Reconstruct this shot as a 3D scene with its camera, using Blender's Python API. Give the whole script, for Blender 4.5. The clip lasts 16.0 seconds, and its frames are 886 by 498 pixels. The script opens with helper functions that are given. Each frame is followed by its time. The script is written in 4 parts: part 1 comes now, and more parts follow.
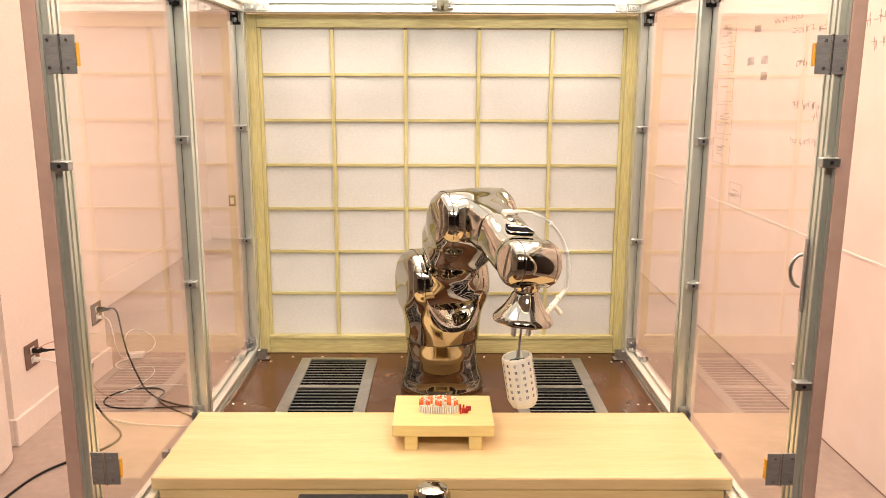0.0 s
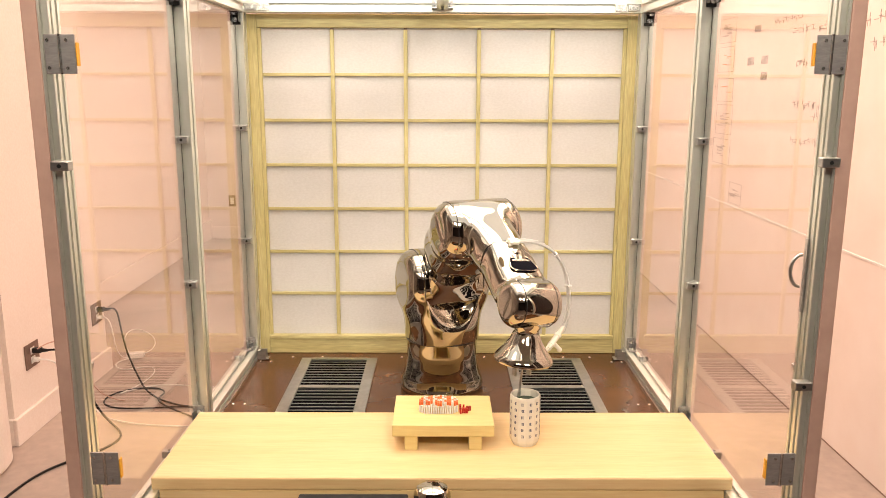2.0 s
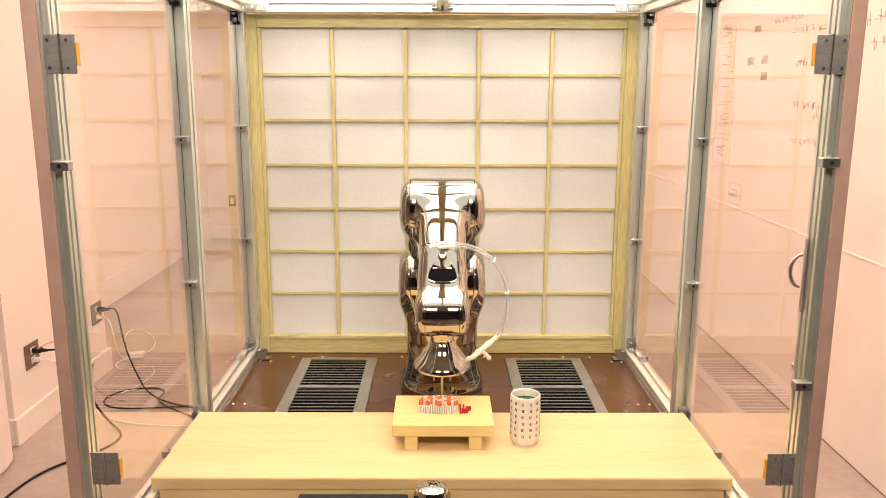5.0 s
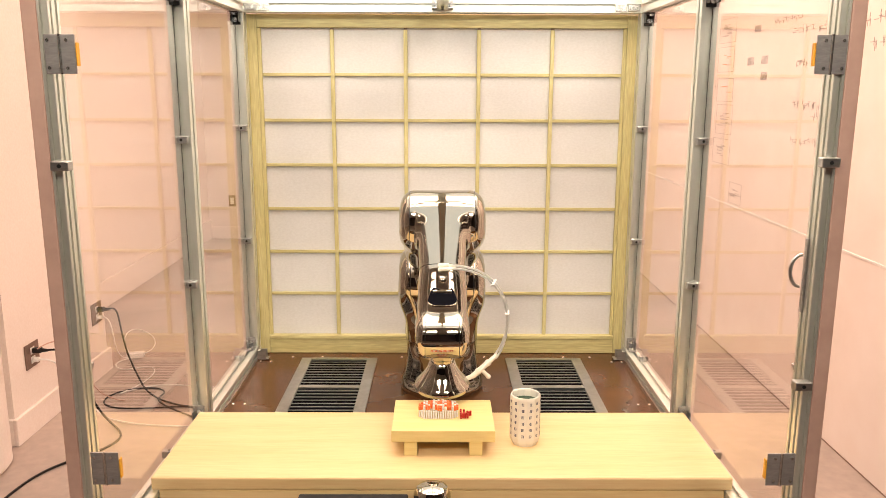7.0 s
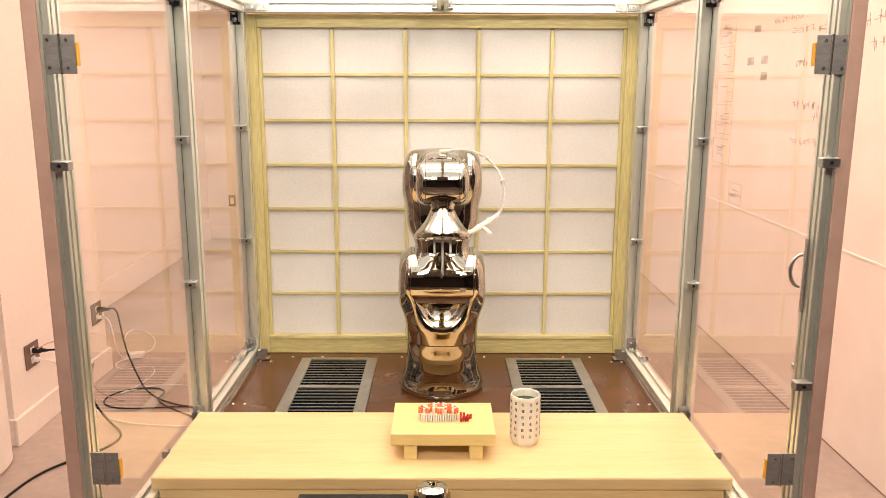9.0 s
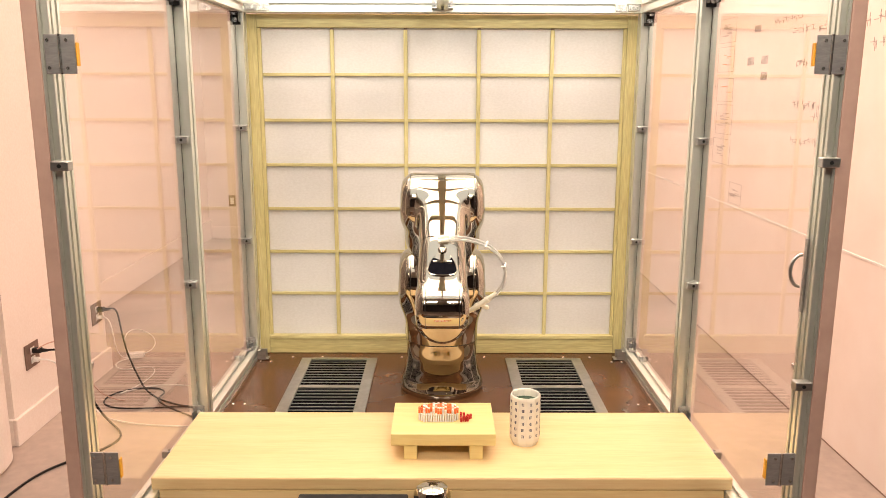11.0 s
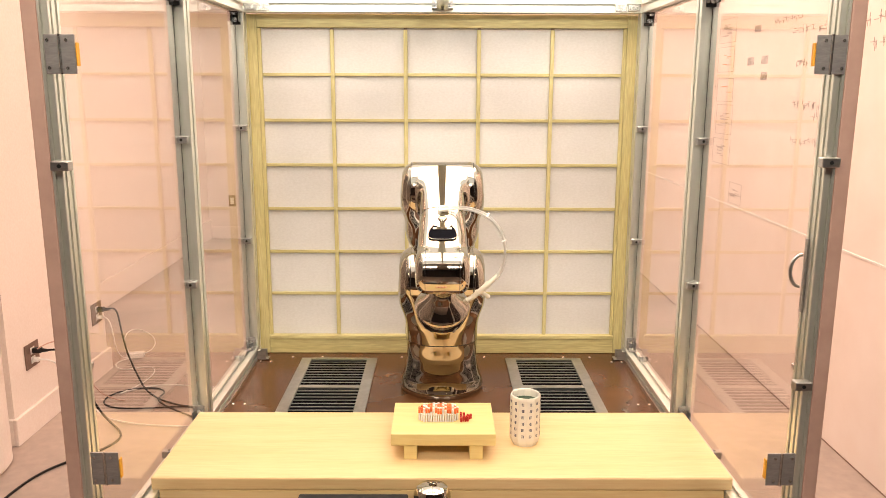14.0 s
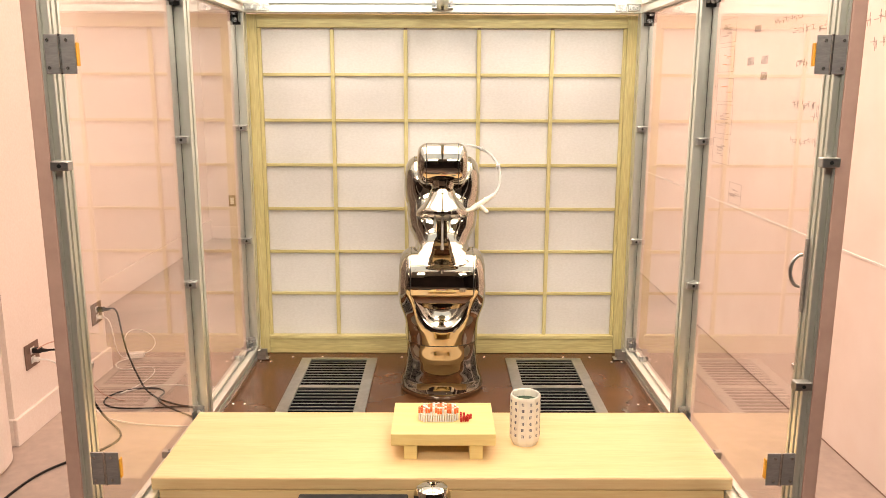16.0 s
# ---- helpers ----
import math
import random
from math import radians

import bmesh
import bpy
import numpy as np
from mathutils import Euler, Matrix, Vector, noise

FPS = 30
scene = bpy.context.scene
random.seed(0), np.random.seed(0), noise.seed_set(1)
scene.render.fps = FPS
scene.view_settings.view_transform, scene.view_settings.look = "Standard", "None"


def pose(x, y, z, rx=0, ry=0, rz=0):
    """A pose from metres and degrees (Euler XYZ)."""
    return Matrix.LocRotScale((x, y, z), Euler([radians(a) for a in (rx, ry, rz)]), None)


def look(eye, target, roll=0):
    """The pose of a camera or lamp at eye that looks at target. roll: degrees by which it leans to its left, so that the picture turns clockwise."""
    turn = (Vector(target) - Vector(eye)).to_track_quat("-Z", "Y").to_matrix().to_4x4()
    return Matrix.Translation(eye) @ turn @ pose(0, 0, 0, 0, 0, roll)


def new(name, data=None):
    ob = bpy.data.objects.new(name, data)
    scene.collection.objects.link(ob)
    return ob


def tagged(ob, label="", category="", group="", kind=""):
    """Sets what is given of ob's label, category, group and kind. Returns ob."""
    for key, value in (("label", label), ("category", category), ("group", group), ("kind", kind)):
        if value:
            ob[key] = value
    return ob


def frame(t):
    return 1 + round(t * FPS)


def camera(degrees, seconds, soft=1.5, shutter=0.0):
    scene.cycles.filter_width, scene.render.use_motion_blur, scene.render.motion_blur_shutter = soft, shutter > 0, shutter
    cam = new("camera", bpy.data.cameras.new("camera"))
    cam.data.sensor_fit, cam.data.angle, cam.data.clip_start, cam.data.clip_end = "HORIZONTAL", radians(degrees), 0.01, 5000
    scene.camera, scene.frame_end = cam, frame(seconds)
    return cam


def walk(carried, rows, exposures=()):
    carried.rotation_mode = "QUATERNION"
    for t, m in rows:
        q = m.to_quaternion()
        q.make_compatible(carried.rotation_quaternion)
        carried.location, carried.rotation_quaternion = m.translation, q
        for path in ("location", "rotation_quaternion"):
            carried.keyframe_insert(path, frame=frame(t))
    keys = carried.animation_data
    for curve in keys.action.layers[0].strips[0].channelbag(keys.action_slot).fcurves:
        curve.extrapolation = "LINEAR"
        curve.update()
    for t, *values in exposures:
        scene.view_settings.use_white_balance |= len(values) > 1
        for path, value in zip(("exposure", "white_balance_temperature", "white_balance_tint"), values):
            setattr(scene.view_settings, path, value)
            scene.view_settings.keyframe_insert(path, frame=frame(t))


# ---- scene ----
# Metres. x to the right, y away from the camera, z up from the booth's floor plate.
FLOOR = -0.76
cam = camera(59.07, 16.0, soft=0.6, shutter=0.2)
EYE = (-0.00695, -2.0285, 0.80)
VIEW = look(EYE, (EYE[0] + 0.004674, EYE[1] + 0.979531, EYE[2] - 0.201241), 0.19)
walk(cam, [(0.0, VIEW), (16.0, VIEW)], exposures=[(0.0, 0.2), (16.0, 0.2)])

# ---------------------------------------------------------------- light
world = bpy.data.worlds.new("room_air")
scene.world = world
world.use_nodes = True
world.node_tree.nodes["Background"].inputs[0].default_value = (1.0, 0.86, 0.78, 1)
world.node_tree.nodes["Background"].inputs[1].default_value = 0.02


def lamp(name, x, y, z, sx, sy, watts, colour, target=None, spread=180):
    data = bpy.data.lights.new(name, "AREA")
    data.shape, data.size, data.size_y = "RECTANGLE", sx, sy
    data.energy, data.color = watts, colour
    data.spread = math.radians(spread)
    ob = new(name, data)
    ob.matrix_world = look((x, y, z), target or (x, y + 0.001, z - 1))
    return ob


WARM = (1.0, 0.62, 0.455)
SOFT = (0.94, 0.97, 0.92)
lamp("ceiling_lamp_left", -1.25, 2.2, 2.10, 0.4, 2.6, 4.2, WARM)
lamp("front_lamp_left", -0.75, -2.6, 1.95, 0.7, 0.35, 6.1, (1.0, 0.88, 0.72), (-0.1, 0.0, 0.38), 85)
lamp("front_lamp_right", 0.75, -2.6, 1.95, 0.7, 0.35, 6.1, (1.0, 0.88, 0.72), (0.1, 0.0, 0.38), 85)
lamp("ceiling_lamp_right", 1.05, 1.7, 2.10, 0.3, 2.8, 30, (1.0, 0.67, 0.51))
lamp("ceiling_lamp_rear", 0.0, 4.4, 2.10, 2.2, 0.6, 34, WARM)
lamp("booth_roof_lamp", 0.0, -0.31, 1.066, 1.08, 1.10, 3.5, SOFT)
lamp("ceiling_lamp_booth", 0.0, -0.25, 2.14, 2.0, 1.6, 7.5, SOFT)


# ---------------------------------------------------------------- materials
def material(name, base, rough=0.5, metal=0.0, **more):
    m = bpy.data.materials.new(name)
    m.use_nodes = True
    b = m.node_tree.nodes["Principled BSDF"]
    b.inputs["Base Color"].default_value = (*base, 1)
    b.inputs["Roughness"].default_value = rough
    b.inputs["Metallic"].default_value = metal
    for key, value in more.items():
        b.inputs[key.replace("_", " ")].default_value = value
    return m


def link(m, a, b):
    m.node_tree.links.new(a, b)


def node(m, kind, **values):
    n = m.node_tree.nodes.new(kind)
    for key, value in values.items():
        n.inputs[key].default_value = value
    return n


def vary(m, low, high, scale, stretch=(1, 1, 1), detail=6.0, bump=0.0, rough=None, fine=None, grain=0.22):
    """Colour noise between two tones, bump and roughness noise on object coordinates."""
    b = m.node_tree.nodes["Principled BSDF"]
    tc = node(m, "ShaderNodeTexCoord")
    mp = node(m, "ShaderNodeMapping", Scale=stretch)
    link(m, tc.outputs["Object"], mp.inputs["Vector"])
    n = node(m, "ShaderNodeTexNoise", Scale=scale, Detail=detail, Roughness=0.6)
    link(m, mp.outputs[0], n.inputs["Vector"])
    ramp = node(m, "ShaderNodeValToRGB")
    ramp.color_ramp.elements[0].position, ramp.color_ramp.elements[1].position = 0.3, 0.7
    ramp.color_ramp.elements[0].color = (*low, 1)
    ramp.color_ramp.elements[1].color = (*high, 1)
    link(m, n.outputs["Fac"], ramp.inputs["Fac"])
    out = ramp.outputs["Color"]
    n2 = node(m, "ShaderNodeTexNoise", Scale=fine or scale * 6, Detail=4.0)
    link(m, mp.outputs[0], n2.inputs["Vector"])
    mix = m.node_tree.nodes.new("ShaderNodeMix")
    mix.data_type, mix.blend_type = "RGBA", "OVERLAY"
    mix.inputs[0].default_value = grain
    link(m, out, mix.inputs[6])
    link(m, n2.outputs["Fac"], mix.inputs[7])
    link(m, mix.outputs[2], b.inputs["Base Color"])
    if rough:
        mr = node(m, "ShaderNodeMapRange")
        mr.inputs[3].default_value, mr.inputs[4].default_value = rough
        link(m, n2.outputs["Fac"], mr.inputs[0])
        link(m, mr.outputs[0], b.inputs["Roughness"])
    if bump:
        bp = node(m, "ShaderNodeBump", Strength=bump, Distance=0.002)
        link(m, n2.outputs["Fac"], bp.inputs["Height"])
        link(m, bp.outputs[0], b.inputs["Normal"])
    return m


CHROME = material("dark_chrome", (0.51, 0.475, 0.405), 0.02, 1.0)
SEAM = material("seam_dark", (0.03, 0.027, 0.025), 0.4)
STEEL = vary(material("brushed_steel", (0.55, 0.54, 0.52), 0.32, 1.0), (0.46, 0.45, 0.44), (0.62, 0.61, 0.60), 18, (1, 1, 6), rough=(0.25, 0.42))
BOLT = material("zinc_bolt", (0.75, 0.74, 0.72), 0.25, 1.0)
ALU = vary(material("anodised_aluminium", (0.82, 0.83, 0.76), 0.3, 0.82), (0.78, 0.79, 0.72), (0.86, 0.87, 0.80), 9, (6, 6, 0.6), rough=(0.28, 0.40))
MAUVE = vary(material("rose_anodised_cover", (0.55, 0.36, 0.30), 0.45, 0.2), (0.51, 0.33, 0.27), (0.59, 0.39, 0.325), 5)
OUTLET = vary(material("brown_cover_plate", (0.22, 0.15, 0.12), 0.4, 0.5), (0.19, 0.13, 0.10), (0.25, 0.17, 0.14), 20)
GUNMETAL = material("blackened_cast_bracket", (0.05, 0.047, 0.045), 0.35, 0.6)
BLACK = material("black_plastic", (0.010, 0.010, 0.011), 0.5, 0.0, Specular_IOR_Level=0.3)
# Near-black colour painted in for the shade inside vent slots and sleeve opening.
PIT_SHADE = material("painted_pit_shade", (0.006, 0.006, 0.009), 0.9, 0.0, Specular_IOR_Level=0.05)
LATCH = vary(material("bare_steel_leaf", (0.40, 0.385, 0.38), 0.36, 0.7), (0.33, 0.315, 0.32), (0.47, 0.45, 0.44), 30, (1, 1, 4), rough=(0.3, 0.45))
SATIN = vary(material("satin_plate", (0.74, 0.73, 0.62), 0.38, 0.25), (0.68, 0.67, 0.56), (0.80, 0.79, 0.68), 40, rough=(0.3, 0.46))
YELLOW = material("yellow_pad", (0.85, 0.42, 0.03), 0.5)
WHITEP = material("white_plastic", (0.80, 0.79, 0.76), 0.4)
TUBE = material("milky_tube", (0.90, 0.90, 0.88), 0.3, 0.0, Transmission_Weight=0.72, IOR=1.18)
NYLON = material("cream_nylon_fitting", (0.78, 0.74, 0.63), 0.35)
WALLP = vary(material("white_wall_paint", (0.78, 0.71, 0.66), 0.6), (0.76, 0.69, 0.64), (0.80, 0.73, 0.68), 1.2, bump=0.05, fine=90)
BOARD = vary(material("whiteboard_paint", (0.82, 0.74, 0.69), 0.22), (0.80, 0.72, 0.67), (0.84, 0.76, 0.71), 0.9, rough=(0.18, 0.28))
# Near-black colour in place of unlit wall, for dark reflections in the chrome.
SHADEWALL = vary(material("shade_painted_wall", (0.05, 0.035, 0.035), 0.7), (0.04, 0.028, 0.028), (0.06, 0.045, 0.045), 0.8)
CEIL = vary(material("ceiling_paint", (0.76, 0.74, 0.72), 0.7), (0.74, 0.72, 0.70), (0.78, 0.76, 0.74), 1.0)
CONCRETE = vary(material("sealed_concrete", (0.42, 0.35, 0.31), 0.4), (0.33, 0.275, 0.24), (0.48, 0.40, 0.355), 1.6, bump=0.05, rough=(0.3, 0.5), fine=24)
PLATE = vary(material("bronze_floor_plate", (0.075, 0.034, 0.016), 0.22, 0.0, Specular_IOR_Level=0.4), (0.074, 0.029, 0.011), (0.118, 0.050, 0.020), 3.5, rough=(0.17, 0.27), fine=9)
HINOKI = vary(material("pale_cypress", (0.74, 0.53, 0.27), 0.42), (0.69, 0.495, 0.235), (0.76, 0.565, 0.305), 3.0, (0.6, 9, 9), bump=0.04, rough=(0.34, 0.48), fine=26, grain=0.2)
HINOKIV = vary(material("pale_cypress_upright", (0.66, 0.57, 0.30), 0.45), (0.50, 0.435, 0.185), (0.60, 0.53, 0.26), 3.0, (9, 9, 0.6), bump=0.06, rough=(0.4, 0.55), fine=34, grain=0.5)
HINOKIH = vary(material("pale_cypress_level", (0.66, 0.57, 0.30), 0.45), (0.50, 0.435, 0.185), (0.60, 0.53, 0.26), 3.0, (0.6, 9, 9), bump=0.06, rough=(0.4, 0.55), fine=34, grain=0.5)
TRAYW = vary(material("tray_cypress", (0.78, 0.60, 0.29), 0.4), (0.68, 0.535, 0.22), (0.76, 0.61, 0.28), 4.0, (0.8, 10, 10), bump=0.04, rough=(0.34, 0.48), fine=25)
PAPER = vary(material("shoji_paper", (0.665, 0.65, 0.625), 0.85), (0.65, 0.635, 0.605), (0.685, 0.67, 0.65), 7.0, (1, 1, 1.6), bump=0.06, fine=120)
CERAMIC = material("cream_glaze", (0.80, 0.75, 0.66), 0.22)
INK = material("indigo_print", (0.035, 0.04, 0.10), 0.4)
TEA = material("green_tea", (0.012, 0.05, 0.022), 0.08)
RICE = material("white_stick", (0.84, 0.82, 0.79), 0.35)
SALMON = material("orange_stick", (0.85, 0.17, 0.045), 0.35)
RED = material("red_stick", (0.45, 0.012, 0.012), 0.35)
PEN = material("marker_ink", (0.34, 0.28, 0.26), 0.6)
ORANGE = material("orange_marker", (0.75, 0.22, 0.08), 0.6)
GREYPRINT = vary(material("grey_print", (0.22, 0.18, 0.17), 0.5), (0.14, 0.11, 0.11), (0.55, 0.48, 0.46), 45)
GLASS = material("clear_acrylic", (1.0, 0.985, 0.97), 0.0, 0.0, Transmission_Weight=1.0, IOR=1.45)
TUBELIGHT = material("warm_lamp_panel", (0.9, 0.85, 0.8), 0.5)
tl = TUBELIGHT.node_tree.nodes["Principled BSDF"]
tl.inputs["Emission Color"].default_value = (1.0, 0.72, 0.56, 1)
tl.inputs["Emission Strength"].default_value = 5.0


# ---------------------------------------------------------------- mesh tools
def box(bm, x0, x1, y0, y1, z0, z1, bevel=0.0):
    g = bmesh.ops.create_cube(bm, size=1.0)
    m = Matrix.Translation(((x0 + x1) / 2, (y0 + y1) / 2, (z0 + z1) / 2)) @ Matrix.Diagonal((x1 - x0, y1 - y0, z1 - z0, 1))
    bmesh.ops.transform(bm, matrix=m, verts=g["verts"])
    if bevel:
        es = {e for v in g["verts"] for e in v.link_edges}
        bmesh.ops.bevel(bm, geom=list(es), offset=bevel, segments=2, affect="EDGES", profile=0.5)
    return bm


def B(x0, x1, y0, y1, z0, z1, bevel=0.0):
    return box(bmesh.new(), x0, x1, y0, y1, z0, z1, bevel)


def cyl(bm, p, q, r, r2=None, n=20, caps=True):
    p, q = Vector(p), Vector(q)
    g = bmesh.ops.create_cone(bm, cap_ends=caps, segments=n, radius1=r, radius2=r if r2 is None else r2, depth=(q - p).length)
    m = Matrix.Translation((p + q) / 2) @ (q - p).to_track_quat("Z", "Y").to_matrix().to_4x4()
    bmesh.ops.transform(bm, matrix=m, verts=g["verts"])
    return bm


def ball(bm, p, r, scale=(1, 1, 1), n=20):
    g = bmesh.ops.create_uvsphere(bm, u_segments=n, v_segments=n // 2, radius=r)
    bmesh.ops.transform(bm, matrix=Matrix.Translation(p) @ Matrix.Diagonal((*scale, 1)), verts=g["verts"])
    return bm


def rings(bm, loops, close=True):
    """Skin a row of equal loops of points."""
    vs = [[bm.verts.new(p) for p in loop] for loop in loops]
    n = len(vs[0])
    for a, b in zip(vs, vs[1:]):
        for i in range(n):
            bm.faces.new((a[i], a[(i + 1) % n], b[(i + 1) % n], b[i]))
    if close:
        bm.faces.new(vs[0][::-1])
        bm.faces.new(vs[-1])
    return bm


def lathe(bm, profile, n=40, m=None, close=True):
    loops = [[(r * math.cos(2 * math.pi * i / n), r * math.sin(2 * math.pi * i / n), z) for i in range(n)] for r, z in profile]
    before = len(bm.verts)
    rings(bm, loops, close)
    if m:
        bm.verts.ensure_lookup_table()
        bmesh.ops.transform(bm, matrix=m, verts=bm.verts[before:])
    return bm


def oval(hx, hy, n=40, power=2.5):
    pts = []
    for i in range(n):
        a = 2 * math.pi * i / n
        c, s = math.cos(a), math.sin(a)
        pts.append((hx * math.copysign(abs(c) ** (2 / power), c), hy * math.copysign(abs(s) ** (2 / power), s)))
    return pts


def smooth(values, t):
    """Monotone cubic through (x, y) pairs."""
    if t <= values[0][0]:
        return values[0][1]
    if t >= values[-1][0]:
        return values[-1][1]
    xs, ys = [v[0] for v in values], [v[1] for v in values]
    d = [(ys[i + 1] - ys[i]) / (xs[i + 1] - xs[i]) for i in range(len(xs) - 1)]
    k = max(i for i in range(len(xs) - 1) if xs[i] <= t)

    def slope(i):
        if i == 0 or i == len(xs) - 1:
            return 0.0
        a, b = d[i - 1], d[i]
        return 0.0 if a * b <= 0 else 2 * a * b / (a + b)
    h = xs[k + 1] - xs[k]
    s = (t - xs[k]) / h
    return (ys[k] * (1 + 2 * s) * (1 - s) ** 2 + h * slope(k) * s * (1 - s) ** 2
            + ys[k + 1] * s * s * (3 - 2 * s) + h * slope(k + 1) * s * s * (s - 1))


def part(name, bm, mat, parent=None, label="", soft=False):
    me = bpy.data.meshes.new(name)
    bmesh.ops.recalc_face_normals(bm, faces=bm.faces)
    if soft:
        for f in bm.faces:
            f.smooth = True
    bm.to_mesh(me)
    bm.free()
    if soft:
        me.set_sharp_from_angle(angle=radians(38))
    me.materials.append(mat)
    ob = new(name, me)
    ob.parent = parent
    if label:
        ob["label"] = label
    return ob


def thing(name, label, category, group="", kind="", at=None):
    ob = new(name)
    ob.empty_display_size = 0.05
    if at:
        ob.matrix_world = at
    return tagged(ob, label, category, group, kind)


def setting(name, bm, mat, label, category):
    return tagged(part(name, bm, mat), label, category, kind="structure")


def again(ob, m, parent=None):
    """One more object on the same mesh."""
    o = new(ob.name.split(".")[0], ob.data)
    o.parent = parent or ob.parent
    o.matrix_basis = m
    return o


def cable(name, points, r, mat, parent=None, label=""):
    cu = bpy.data.curves.new(name, "CURVE")
    cu.dimensions, cu.bevel_depth, cu.bevel_resolution, cu.resolution_u = "3D", r, 2, 8
    sp = cu.splines.new("NURBS")
    sp.points.add(len(points) - 1)
    for p, c in zip(sp.points, points):
        p.co = (*c, 1)
    sp.use_endpoint_u, sp.order_u = True, 4
    tmp = new(name + "_curve", cu)
    me = bpy.data.meshes.new_from_object(tmp)
    bpy.data.objects.remove(tmp)
    me.name = name
    me.materials.clear()
    me.materials.append(mat)
    ob = new(name, me)
    ob.parent = parent
    if label:
        ob["label"] = label
    return ob


# ---------------------------------------------------------------- the room
def room():
    X0, X1, Y0, Y1, TOP = -2.43, 1.74, -5.2, 6.1, 2.2
    setting("floor", B(-4.2, X1 + 0.2, Y0 - 0.2, Y1 + 0.2, FLOOR - 0.1, FLOOR), CONCRETE, "brownish sealed concrete floor of the room", "floor")
    setting("ceiling", B(-4.2, X1 + 0.2, Y0 - 0.2, Y1 + 0.2, TOP, TOP + 0.1), CEIL, "plain white painted room ceiling", "ceiling")
    setting("wall_north", B(X0 - 0.2, X1 + 0.2, Y1, Y1 + 0.2, FLOOR, TOP), WALLP, "white painted rear wall of the room", "wall")
    setting("wall_west", B(X0 - 0.2, X0, 2.18, Y1, FLOOR, TOP), WALLP, "white painted recessed side wall", "wall")
    setting("wall_pier", B(X0 - 0.2, -1.88, 1.21, 2.18, FLOOR, TOP), WALLP, "white painted wall pier with power outlets", "wall")
    setting("wall_far_west", B(-4.2, -4.0, Y0, 1.21, FLOOR, TOP), WALLP, "white painted far side wall", "wall")
    setting("wall_return", B(-4.0, X0 - 0.2, 1.21, 1.41, FLOOR, TOP), WALLP, "white painted return wall", "wall")
    # South and southeast walls are unseen; their colour is darkened for the chrome's reflections.
    setting("wall_south", B(-4.2, X1 + 0.2, Y0 - 0.2, Y0, FLOOR, TOP), SHADEWALL, "unseen wall behind the viewer, painted dark as if in shade", "wall")
    YE = -0.9
    setting("wall_southeast", B(X1, X1 + 0.2, Y0, YE - 0.002, FLOOR, TOP), SHADEWALL, "unseen side wall behind the viewer, painted dark as if in shade", "wall")
    east = setting("wall_east", B(X1, X1 + 0.2, YE, Y1, FLOOR, 0.117), BOARD, "white glossy writing-board wall with handwritten notes", "wall")
    part("upper_panel", B(X1, X1 + 0.2, YE, Y1, 0.121, TOP), BOARD, east)
    part("seam_strip", B(X1 - 0.003, X1 + 0.01, YE, Y1, 0.114, 0.124, 0.001), WHITEP, east, "thin white joint strip between panels")
    part("floor_gap", B(X1 - 0.004, X1 + 0.01, YE, Y1, FLOOR, FLOOR + 0.004), OUTLET, east, "dark gap along the floor")
    base = setting("baseboard", B(-1.88, -1.862, 1.192, 2.198, FLOOR, FLOOR + 0.125, 0.004), WALLP, "tall white painted baseboard", "baseboard")
    for nm, b in (("baseboard_board", B(X0, -1.8805, 1.192, 1.21, FLOOR, FLOOR + 0.125, 0.004)),
                  ("baseboard_board", B(X0, -1.882, 2.18, 2.198, FLOOR, FLOOR + 0.125, 0.004)),
                  ("baseboard_board", B(X0, X0 + 0.018, 2.2, Y1, FLOOR, FLOOR + 0.20, 0.004)),
                  ("baseboard_board", B(X0 + 0.02, X1 - 0.01, Y1 - 0.018, Y1, FLOOR, FLOOR + 0.125, 0.004))):
        part(nm, b, WALLP, base)
    col = bmesh.new()
    lathe(col, [(0.21, FLOOR), (0.225, FLOOR + 0.02), (0.225, TOP - 0.001)], 48, Matrix.Translation((-2.015, 0.950, 0)))
    setting("column", col, WALLP, "round white painted column beside the wall pier", "column")
    # lamp panels on the ceiling
    for x, y, sx, sy in ((-1.25, 2.2, 0.4, 2.6), (1.05, 1.7, 0.3, 2.8), (0.0, 4.4, 2.2, 0.6), (0.0, -0.25, 2.0, 1.6), (-0.75, -2.6, 0.7, 0.35), (0.75, -2.6, 0.7, 0.35)):
        t = thing("ceiling_light", "flat warm-white ceiling light panel", "light", "ceiling lights", at=pose(x, y, TOP))
        part("housing", B(-sx / 2 - 0.03, sx / 2 + 0.03, -sy / 2 - 0.03, sy / 2 + 0.03, -0.03, 0, 0.004), WHITEP, t)
        part("diffuser", B(-sx / 2, sx / 2, -sy / 2, sy / 2, -0.034, -0.031), TUBELIGHT, t, "glowing diffuser")


room()


